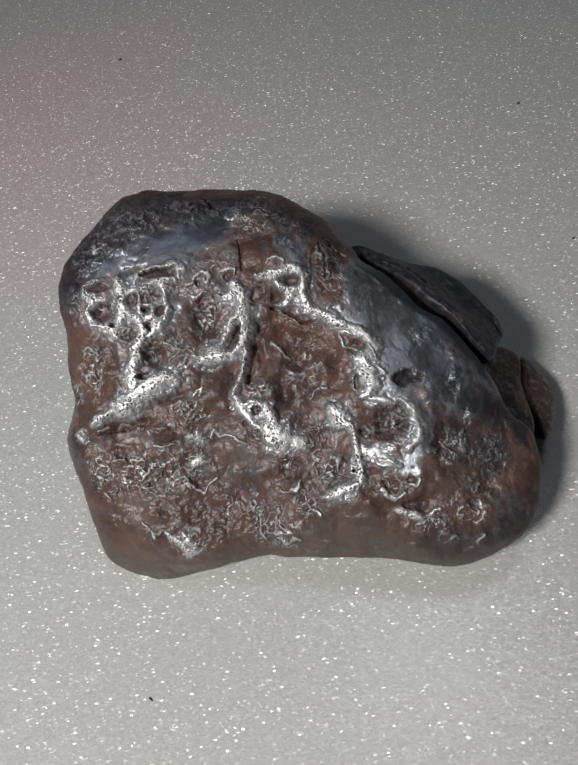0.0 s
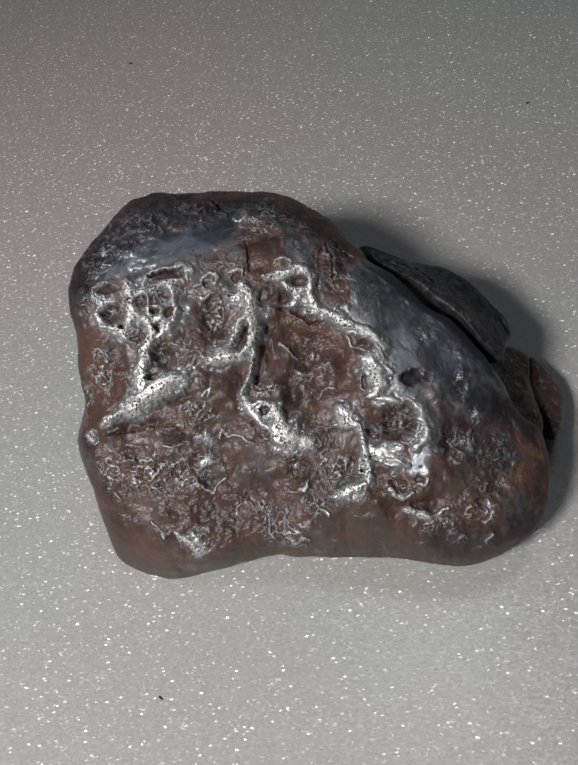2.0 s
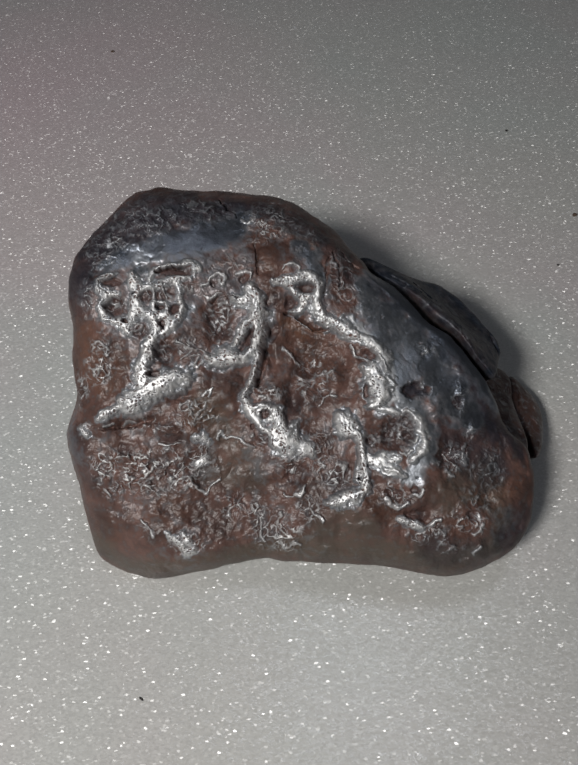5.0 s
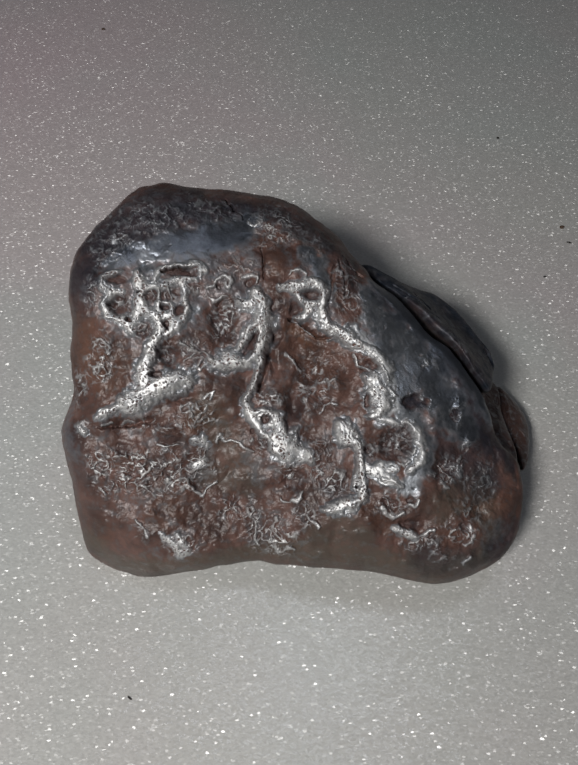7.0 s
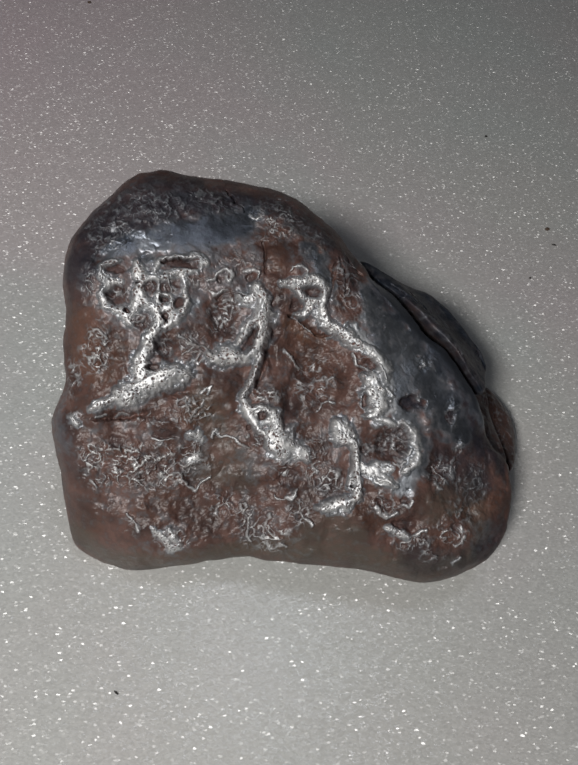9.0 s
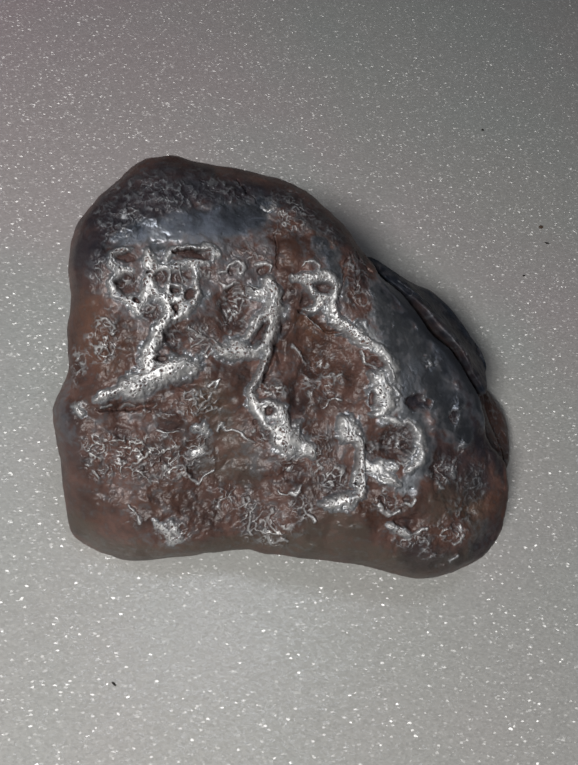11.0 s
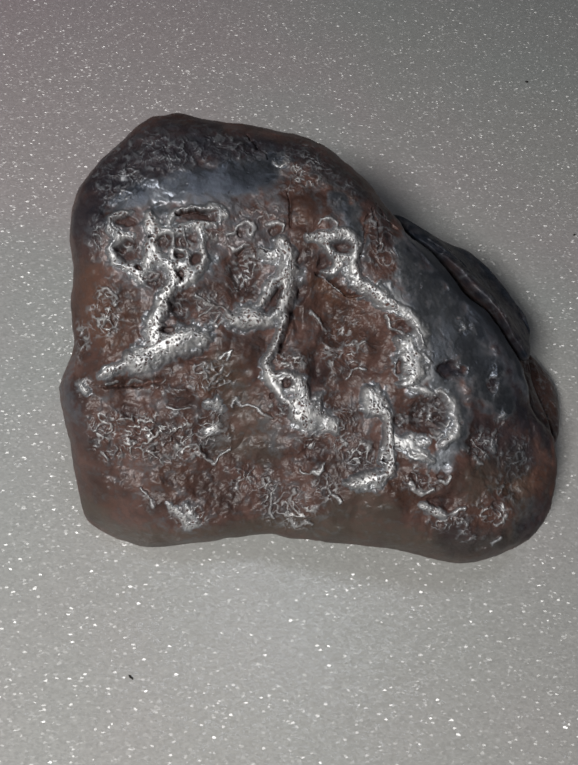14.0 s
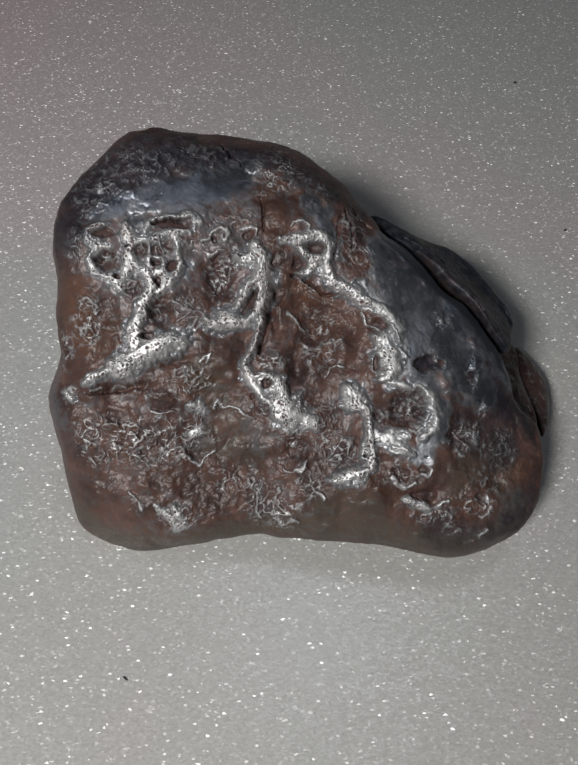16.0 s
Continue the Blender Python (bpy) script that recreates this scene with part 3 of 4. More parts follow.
stain("crust_shade", 0.85, [(-37.8, 20.2, 3.78), (-35.8, 26.0, 4.35), (-31.3, 31.7, 4.35)])
stain("crust_shade", 0.9, [(33.9, -0.4, 1.7)])
stain("crust_shade", 0.6, [(29.6, -5.3, 2.27), (33.1, -10.5, 4.35), (38.5, -14.0, 3.78)])
stain("crust_shade", 0.7, [(42.7, -8.3, 2.83)])
stain("crust_shade", 0.7, [(45.2, -23.8, 2.46), (42.3, -27.2, 3.21)])
stain("crust_shade", 0.5, [(28.4, -29.0, 3.78), (36.9, -29.4, 3.78)])
stain("crust_shade", 0.4, [(-39.7, -7.7, 2.46), (-37.4, -14.5, 2.83)])
# smaller hollows and lumps
swell(-2.3, 13.7, 1.1, 2.5, 10, -1.4)
swell(-2.4, 8.0, 1.0, 2.8, 15, -1.5)
swell(-3.7, 2.4, 1.0, 1.7, 20, -1.3)
swell(4.9, 6.9, 3.8, 4.6, 0, -1.8)
swell(1.9, -0.9, 1.3, 3.3, 0, -1.0)
swell(3.9, -6.6, 1.2, 3.7, -10, -1.3)
swell(-21.3, 7.8, 2.3, 2.1, 0, -1.4)
swell(-11.7, 14.4, 2.6, 3.8, 0, -1.8)
swell(-16.8, 18.7, 2.1, 1.3, 0, -0.9)
swell(-27.4, -5.0, 5.0, 0.7, 5, -1.2)
swell(-18.8, -0.4, 2.8, 0.8, 12, -1.2)
swell(-7.2, 4.2, 1.2, 2.1, 0, -1.0)
swell(18.8, -7.6, 3.8, 3.0, -20, -1.2)
swell(24.3, -21.5, 3.1, 1.2, 0, -0.9)
swell(31.0, -11.1, 2.3, 1.9, 0, -1.0)
swell(-15.3, -16.1, 1.7, 1.2, 0, -0.4)
swell(-31.3, 16.5, 1.6, 2.1, 0, -0.8)
swell(-32.6, 3.1, 1.8, 2.2, 0, -0.8)
swell(8.3, 19.5, 0.8, 3.4, 10, -1.0)
swell(2.2, -15.1, 3.0, 1.7, 0, -0.8)
swell(37.1, -19.0, 2.7, 1.4, 0, -0.8)
swell(8.8, 4.7, 2.0, 2.2, 0, 1.0)
swell(1.5, 7.5, 1.2, 1.5, 20, 0.8)
swell(-10.6, 0.3, 2.0, 2.3, 0, 0.9)
swell(10.0, -14.1, 2.0, 2.0, 0, 0.7)
swell(-16.1, -3.4, 2.1, 1.8, 0, 0.8)
swell(-20.9, -5.8, 2.2, 1.5, 0, 0.8)
swell(-27.2, -9.6, 2.5, 1.2, 0, 0.7)
swell(6.2, 11.2, 3.4, 0.7, -20, 0.7)
swell(5.9, -9.8, 1.3, 2.5, 0, 0.7)
swell(-31.2, -11.5, 2.2, 1.7, 0, 0.7)
swell(15.8, -20.8, 2.5, 1.5, 0, 0.7)
swell(-4.4, -14.8, 3.4, 1.2, 0, 0.7)
swell(-2.4, 21.8, 1.3, 1.2, 0, 0.7)
swell(-2.6, 26.0, 2.0, 2.5, 0, 0.6)
swell(30.4, -26.5, 3.0, 1.2, 0, 0.7)
swell(38.2, -13.1, 2.2, 2.7, 0, 0.6)
swell(-11.6, -19.8, 3.5, 1.4, 0, 0.7)
swell(-23.3, -22.0, 2.6, 1.2, 0, 0.7)
swell(7.1, 8.3, 2.0, 1.9, 0, 0.9)
swell(10.2, 3.3, 1.9, 2.0, 0, 0.9)
swell(1.3, 4.4, 1.8, 2.0, 0, 0.8)
swell(5.2, 0.6, 1.7, 1.5, 0, 0.6)
swell(12.0, 5.7, 0.8, 1.9, 0, -0.7)
swell(5.0, 5.2, 0.8, 1.9, 10, -0.7)
swell(-13.0, -0.7, 1.5, 1.8, 0, 0.7)
swell(-8.8, -2.5, 1.3, 1.3, 0, 0.7)
swell(-16.3, -6.7, 1.5, 1.2, 0, 0.6)
# bare worn metal
stain("metal", 1.0, [(12.5, 14.0, 1.35), (14.8, 11.7, 1.52), (17.9, 10.3, 1.36), (19.8, 5.4, 1.52), (19.9, 1.2, 1.35), (19.3, -3.0, 0.84)])
stain("metal", 0.9, [(5.5, 27.0, 2.23), (6.3, 24.4, 1.87), (7.8, 21.1, 1.18)])
stain("metal", 0.34, [(16.3, -10.7, 1.26), (17.6, -11.9, 1.60), (19.6, -12.3, 1.52), (21.4, -14.5, 1.27)])
stain("metal", 0.85, [(-2.8, 16.5, 1.33), (-2.5, 13.7, 1.25), (-3.1, 10.4, 0.92)])
stain("metal", 0.85, [(-29.0, -3.0, 0.91), (-26.6, -3.0, 1.15), (-24.5, -1.8, 0.99), (-22.4, 0.6, 0.82), (-19.3, 1.5, 0.82)])
stain("metal", 0.85, [(-20.0, 13.1, 1.63), (-18.5, 14.5, 1.47), (-16.7, 16.2, 0.98)])
stain("metal", 0.41, [(-30.6, 23.0, 1.50), (-32.3, 13.6, 0.99), (-30.2, 11.5, 1.23), (-29.0, 10.4, 0.98)])
stain("metal", 0.85, [(-27.6, 24.2, 1.67), (-25.5, 23.1, 1.50), (-24.6, 21.6, 0.99)])
stain("metal", 0.37, [(-36.0, 18.4, 2.07)])
stain("metal", 0.81, [(0.8, -2.6, 0.91), (1.7, -5.1, 0.91), (2.8, -7.5, 0.91)])
stain("metal", 0.37, [(-7.5, 25.5, 1.26), (-6.2, 23.9, 1.01)])
stain("metal", 0.37, [(11.2, -3.6, 1.50)])
stain("metal", 0.30, [(-5.1, -7.2, 2.66)])
stain("metal", 0.26, [(8.1, -6.3, 1.50)])
stain("metal", 0.30, [(-38.7, -11.2, 1.73), (-40.9, -7.2, 1.31), (-39.6, -2.1, 1.04)])
# Pale strokes that paint a highlight on the smooth metal.
stain("gloss", 0.9, [(12.5, 14.0, 0.76), (15.0, 11.7, 1.10), (17.9, 8.6, 1.10), (19.6, 4.5, 1.27), (20.1, 0.4, 1.26), (19.4, -3.0, 0.84)])
stain("gloss", 0.7, [(18.0, -3.1, 0.50), (20.9, -2.9, 0.67), (24.0, -4.8, 0.68)])
stain("gloss", 0.9, [(-24.3, -1.6, 0.49), (-21.3, 1.3, 0.49), (-18.9, 2.4, 0.65)])
stain("gloss", 0.9, [(2.5, -8.8, 0.83), (4.4, -9.7, 0.58)])
stain("gloss", 0.7, [(-2.9, 15.6, 0.67), (-2.9, 12.8, 0.67)])
stain("gloss", 0.7, [(-19.8, 12.7, 0.73)])
stain("gloss", 0.6, [(-29.4, 11.1, 0.65)])
stain("metal", 1.0, [(15.5, 20.4, 2.60), (17.3, 17.1, 3.46), (21.7, 13.3, 4.54), (25.4, 9.3, 5.25), (28.9, 4.4, 4.89), (31.9, -0.5, 4.22), (35.2, -4.5, 2.68)])
stain("metal", 1.0, [(18.8, 12.1, 3.43), (21.1, 5.5, 3.74), (22.5, -0.3, 3.72), (24.9, -5.9, 3.56)])
stain("metal", 1.0, [(25.9, -6.7, 2.89), (25.7, -11.7, 2.21), (24.0, -15.6, 1.70), (22.3, -15.3, 1.36)])
stain("metal", 0.95, [(-32.3, 24.4, 1.84), (-29.3, 25.6, 2.35), (-25.4, 26.9, 3.02), (-20.7, 28.2, 3.87), (-16.0, 29.8, 4.25), (-11.2, 32.0, 3.98), (-7.0, 34.6, 2.82)])
stain("metal", 0.37, [(-26.1, 26.0, 2.09), (-18.9, 25.5, 2.09), (-12.5, 26.3, 1.85), (-7.7, 28.2, 1.53)])
stain("metal", 0.41, [(-14.8, 24.7, 2.09), (-9.1, 24.5, 1.84)])
stain("metal", 0.34, [(-21.8, 20.6, 3.13), (-17.6, 18.6, 2.46)])
stain("metal", 0.30, [(-34.1, 18.5, 3.13)])
stain("metal", 0.34, [(-3.4, 3.7, 1.49), (-2.3, -1.2, 1.49)])
stain("metal", 0.30, [(-27.7, 15.2, 1.64), (-26.0, 13.0, 1.63), (-25.0, 9.9, 1.22)])
stain("metal", 0.34, [(-9.3, 14.6, 1.24), (-7.9, 7.4, 1.24)])
stain("metal", 0.26, [(-2.9, -13.4, 3.20), (-4.7, -11.4, 3.20)])
stain("metal", 0.30, [(14.5, -5.0, 1.25), (14.9, -9.1, 1.26)])
stain("metal", 0.30, [(3.3, 24.0, 2.53)])
stain("metal", 0.23, [(41.7, -23.3, 3.52)])
stain("metal", 0.37, [(-33.3, 18.6, 3.46), (-31.6, 14.9, 3.12), (-28.2, 10.5, 2.45)])
stain("metal", 0.41, [(-28.0, 20.0, 4.13), (-26.2, 16.2, 4.10), (-25.1, 12.3, 3.67)])
stain("metal", 0.41, [(-21.6, 18.2, 4.51), (-19.0, 15.2, 3.67), (-16.8, 18.7, 4.11)])
stain("metal", 0.37, [(-13.8, 21.5, 3.73), (-8.9, 21.2, 4.16), (-7.5, 24.7, 3.19)])
stain("metal", 0.37, [(-24.8, 6.8, 2.44), (-23.7, 2.9, 2.44)])
stain("metal", 0.37, [(-6.8, 14.9, 3.47), (-7.9, 8.3, 3.13), (-12.7, 6.2, 2.46)])
stain("metal", 0.34, [(-2.0, -4.5, 3.73), (-2.5, -8.7, 3.75)])
stain("metal", 0.34, [(4.5, 20.0, 4.20), (8.2, 15.4, 2.53)])
stain("metal", 0.26, [(-16.9, 7.4, 3.66)])
stain("metal", 0.26, [(-26.3, -13.7, 9.54)])
stain("metal", 0.23, [(-15.5, -12.2, 4.23)])
stain("metal", 0.23, [(-0.2, -25.0, 5.38), (-5.4, -22.8, 3.30)])
stain("metal", 0.26, [(-18.7, -27.9, 4.36)])
stain("metal", 0.23, [(8.6, -12.1, 4.20)])
stain("metal", 0.23, [(2.1, -14.3, 4.20)])
stain("metal", 0.23, [(-31.7, 32.7, 5.39), (-25.2, 33.9, 6.46), (-17.3, 36.2, 5.44)])
stain("metal", 0.23, [(-2.8, 34.5, 4.41), (3.3, 31.4, 4.38)])
stain("orange", 0.8, [(1.3, 14.5, 0.67), (4.4, 13.1, 0.84), (7.4, 12.1, 0.68)])
stain("orange", 0.2, [(0.2, 12.3, 1.17), (4.7, 9.4, 1.69), (8.6, 8.0, 1.35)])
stain("orange", 0.5, [(-29.5, 6.4, 1.47), (-31.8, 4.7, 1.48)])
stain("orange", 0.5, [(-10.6, -0.1, 1.98)])
stain("orange", 0.45, [(-2.6, 26.9, 1.69), (-2.1, 24.3, 1.51)])
stain("orange", 0.4, [(15.7, -19.1, 1.52), (20.2, -22.2, 1.72)])
stain("crust_shade", 0.75, [(-26.3, 28.3, 1.86), (-20.9, 30.1, 2.88), (-14.5, 32.4, 3.28), (-9.6, 34.5, 2.64)])
stain("crust_shade", 0.4, [(-28.5, 26.1, 1.34), (-20.7, 27.5, 1.51), (-12.7, 29.6, 1.53)])
stain("crust_shade", 0.5, [(28.0, 6.1, 3.50), (31.9, 0.4, 2.99)])
stain("gloss", 0.9, [(23.0, -3.2, 0.76), (25.2, -5.3, 0.93), (26.4, -7.7, 1.02), (25.7, -10.5, 1.02)])
stain("gloss", 0.9, [(18.8, -12.6, 0.67), (21.8, -14.0, 0.68)])
stain("metal", 0.8, [(17.2, 6.0, 1.18), (18.2, 2.7, 1.18), (18.8, -1.4, 1.01), (17.7, -3.5, 0.84)])
stain("gloss", 0.7, [(18.3, 2.3, 0.50), (18.8, -0.1, 0.50)])
stain("crust_shade", 0.7, [(-4.4, 37.8, 2.72), (3.4, 33.6, 3.02), (8.0, 30.6, 1.78)])
stain("metal", 0.85, [(3.4, 29.3, 2.08), (5.5, 26.2, 1.54)])
stain("crust_shade", 0.6, [(3.4, 29.3, 1.90), (5.2, 26.9, 1.20)])
stain("crust_shade", 0.5, [(12.4, 27.8, 1.61), (12.7, 21.8, 1.38)])
stain("crust_shade", 1.0, [(23.8, 1.3, 1.70), (25.1, 0.7, 1.54)])
# rough ground
rough(-21.6, 19.0, 2.0, 1.5, 0.8)
rough(-24.9, 18.3, 1.5, 1.2, 0.8)
rough(-0.1, -25.4, 4.3, 3.9, 0.9)
rough(-4.7, -22.8, 2.2, 3.9, 0.8)
rough(-18.3, -27.8, 3.0, 2.3, 1.3)
rough(-26.2, -14.1, 9.4, 4.3, 1.4)
rough(-33.1, -14.1, 3.4, 3.8, 1.1)
rough(-15.5, -12.2, 3.4, 3.4, 0.9)
rough(-34.0, 6.2, 3.0, 5.0, 1.0)
rough(-16.1, -3.4, 3.7, 2.9, 0.9)
rough(6.8, -10.6, 2.5, 5.0, 0.9)
rough(10.1, -14.5, 2.7, 3.0, 0.9)
rough(6.0, 3.6, 4.2, 5.1, 0.7)
rough(-11.7, 14.0, 2.8, 3.9, 1.0)
rough(31.5, -11.5, 3.5, 2.8, 1.0)
rough(34.2, -22.8, 3.6, 2.7, 0.9)
rough(30.6, -27.5, 3.1, 1.6, 0.8)
rough(20.6, -18.3, 2.6, 2.2, 0.8)
rough(2.0, -12.6, 3.3, 3.3, 0.8)
rough(-9.0, -20.9, 2.9, 2.9, 0.8)
rough(5.2, -21.3, 2.5, 2.5, 0.8)
rough(-16.9, 8.2, 2.8, 2.4, 0.8)
rough(-31.0, 16.5, 2.0, 2.3, 0.9)
rough(-35.6, 18.4, 2.1, 2.5, 0.9)
rough(21.6, -7.0, 3.2, 3.9, 0.6)
rough(16.8, -8.2, 1.8, 1.5, 0.9)
rough(-3.2, 0.4, 3.3, 2.1, 0.8)
rough(-4.6, -8.0, 2.5, 2.5, 0.8)
rough(-25.9, 11.8, 2.1, 1.5, 0.8)
rough(-21.7, 8.2, 2.1, 2.3, 0.8)
rough(-9.1, 24.5, 4.2, 2.1, 0.6)
rough(-17.8, 20.2, 3.7, 2.1, 0.7)
rough(13.1, 19.2, 3.4, 3.4, 0.5)
rough(26.7, 7.7, 2.2, 1.2, 0.5)
rough(33.5, -2.0, 1.8, 2.7, 0.6)
rough(-25.6, -25.7, 2.2, 2.2, 0.7)
rough(16.2, 8.4, 2.4, 1.7, 0.7)
rough(-37.1, -6.1, 1.7, 1.7, 0.6)
rough(26.7, -25.4, 5.3, 1.8, 0.7)
rough(-24.1, -5.2, 5.0, 2.5, 0.6)
rough(-26.8, 33.7, 9.5, 4.3, 0.8)
rough(-14.8, 36.8, 6.2, 4.0, 0.7)
rough(-2.8, 34.5, 5.7, 4.9, 0.9)
rough(-33.5, 27.9, 4.7, 4.3, 0.8)
rough(5.1, 30.8, 4.0, 5.3, 0.4)
rough(11.3, 23.4, 3.0, 5.2, 0.7)
rough(27.4, 8.5, 1.9, 1.4, 0.9)
rough(33.0, 0.5, 1.6, 2.1, 0.8)
rough(35.4, -6.2, 2.0, 2.1, 0.7)
rough(-38.0, 1.3, 1.7, 4.3, 0.7)
rough(38.8, -13.9, 3.7, 4.6, 0.6)
rough(36.1, -19.0, 4.0, 2.7, 0.6)
# calm ground
calm(-39.6, -20.4, 5.5, 8.3)
calm(-31.8, -29.4, 7.3, 4.6)
calm(-9.8, -31.8, 10.9, 3.6)
calm(16.7, -27.0, 7.0, 3.0)
calm(-38.2, 9.3, 3.8, 2.6)
calm(-10.6, -0.1, 2.5, 2.9)
calm(-26.5, -8.7, 3.4, 1.7)
calm(1.6, -8.4, 3.3, 2.1)
calm(-2.9, -13.0, 4.2, 1.0)
calm(17.6, -12.3, 3.4, 1.7)
calm(-0.9, 26.1, 3.0, 2.5)
# ribs of worn metal
plate(1.0, [(-27.8, 22.5, 0.42), (-27.2, 20.8, 0.66), (-26.6, 19.4, 0.74), (-26.9, 17.7, 0.74), (-27.0, 16.1, 0.74), (-27.3, 14.5, 0.57), (-27.7, 13.5, 0.49)])
plate(1.1, [(-26.9, 17.7, 0.58), (-26.4, 16.2, 0.57), (-25.0, 15.3, 0.57), (-23.7, 14.4, 0.74), (-23.1, 13.3, 0.73), (-22.9, 12.1, 0.81), (-23.6, 10.7, 0.65), (-24.1, 9.2, 0.57), (-24.4, 7.6, 0.65), (-24.9, 5.9, 0.73), (-25.4, 4.5, 0.90), (-25.5, 2.7, 0.98), (-25.3, 1.6, 0.98)])
plate(1.4, [(-29.1, -1.1, 0.66), (-27.9, -1.3, 0.99), (-26.3, -0.8, 1.07), (-25.2, 0.4, 1.14), (-23.7, 1.6, 1.06), (-21.3, 2.6, 1.14), (-19.4, 3.2, 1.22), (-18.0, 3.3, 0.65)])
plate(0.7, [(-28.7, -1.6, 0.49), (-30.7, -2.6, 0.50), (-32.6, -3.3, 0.42), (-34.2, -4.1, 0.33)])
plate(0.7, [(-31.1, 22.1, 0.25), (-32.4, 21.9, 0.41), (-33.3, 21.0, 0.41), (-33.5, 19.7, 0.33), (-32.9, 18.8, 0.41), (-32.5, 18.1, 0.33), (-33.1, 17.4, 0.33), (-33.2, 16.3, 0.41), (-32.7, 15.2, 0.41), (-32.1, 14.1, 0.41), (-30.9, 13.5, 0.41), (-29.5, 13.3, 0.57), (-28.7, 12.5, 0.65), (-28.1, 11.6, 0.57)])
plate(0.6, [(-32.9, 18.8, 0.33), (-31.4, 18.4, 0.25), (-30.2, 18.2, 0.25)])
plate(0.7, [(-27.7, 13.5, 0.41), (-28.6, 13.0, 0.41), (-29.5, 13.3, 0.41)])
plate(0.7, [(-24.6, 21.0, 0.33), (-24.1, 22.2, 0.33), (-23.7, 23.1, 0.33), (-21.6, 23.9, 0.33), (-18.9, 24.4, 0.33), (-16.5, 24.5, 0.50), (-15.9, 23.6, 0.50), (-17.1, 22.6, 0.41), (-18.7, 21.9, 0.41), (-20.2, 21.2, 0.41), (-22.2, 20.6, 0.41), (-24.0, 20.1, 0.41), (-25.0, 19.8, 0.33), (-26.4, 19.5, 0.41)])
plate(0.6, [(-19.6, 21.2, 0.33), (-19.1, 19.6, 0.33), (-19.2, 18.2, 0.33)])
plate(0.7, [(-23.5, 17.1, 0.33), (-23.6, 15.6, 0.41), (-22.8, 14.9, 0.41), (-21.7, 15.1, 0.33), (-21.3, 16.4, 0.33), (-21.8, 17.4, 0.25), (-23.1, 17.3, 0.25)])
plate(0.7, [(-21.3, 16.4, 0.41), (-21.0, 15.0, 0.41), (-22.0, 14.5, 0.41), (-22.9, 13.7, 0.41)])
plate(0.8, [(-18.9, 17.2, 0.33), (-18.3, 15.9, 0.41), (-18.9, 14.4, 0.49), (-20.4, 12.7, 0.65), (-22.1, 11.7, 0.65)])
plate(0.7, [(-20.9, 13.4, 0.49), (-20.7, 12.5, 0.49), (-21.8, 11.9, 0.49)])
plate(0.8, [(-9.2, 17.9, 0.41), (-8.2, 17.5, 0.58), (-7.2, 17.9, 0.58), (-5.9, 18.8, 0.66)])
plate(1.5, [(-5.7, 19.8, 0.67), (-4.9, 18.3, 0.91), (-4.3, 16.3, 1.08), (-4.4, 14.3, 1.08), (-4.5, 11.9, 1.00), (-4.9, 9.8, 0.91), (-5.7, 8.1, 0.66), (-6.6, 7.2, 0.50)])
plate(1.1, [(-5.3, 14.8, 0.58), (-6.6, 12.9, 0.58), (-7.7, 11.1, 0.49), (-8.5, 9.7, 0.41)])
plate(1.3, [(-6.6, 7.1, 0.50), (-8.3, 7.1, 0.74), (-9.9, 7.3, 0.99), (-11.3, 6.6, 0.98), (-12.6, 6.7, 0.74), (-13.8, 7.0, 0.49)])
plate(1.4, [(-4.5, 7.8, 0.41), (-5.0, 6.1, 0.37), (-5.2, 4.4, 0.41), (-5.5, 3.0, 0.41), (-6.2, 1.4, 0.37), (-6.9, -0.4, 0.50)])
plate(1.0, [(-6.8, -0.7, 0.41), (-6.2, -1.9, 0.58), (-5.3, -3.1, 0.58), (-4.5, -4.3, 0.41), (-3.6, -5.5, 0.41), (-2.5, -6.7, 0.41)])
plate(1.2, [(-5.5, -2.3, 0.41), (-3.4, -2.1, 0.41), (-1.7, -3.1, 0.66), (-0.8, -4.4, 1.08), (0.2, -6.0, 1.16), (0.5, -7.6, 1.16), (-0.5, -9.2, 0.92), (-1.7, -8.8, 0.67)])
plate(1.0, [(-1.2, -6.3, 0.83), (-1.3, -7.8, 0.83), (-2.0, -8.7, 0.50)])
plate(1.1, [(1.6, -8.4, 1.16), (3.2, -9.1, 1.08), (4.5, -9.7, 0.83), (5.5, -10.7, 0.50)])
plate(0.5, [(-15.7, -12.5, 0.51), (-14.7, -12.4, 0.42)])
plate(0.5, [(-16.0, -7.8, 0.50), (-14.8, -7.9, 0.67), (-13.7, -8.5, 0.42)])
plate(1.2, [(15.1, -13.7, 0.51), (15.4, -15.8, 0.59), (14.9, -17.3, 0.59), (13.1, -18.3, 0.68), (11.2, -19.0, 0.76), (9.5, -19.4, 0.59), (8.5, -19.7, 0.34)])
plate(0.9, [(0.6, 21.2, 0.34), (1.5, 20.5, 0.42), (2.2, 19.3, 0.50), (3.4, 18.4, 0.59), (4.0, 17.1, 0.42), (3.3, 16.0, 0.38), (2.3, 15.4, 0.34)])
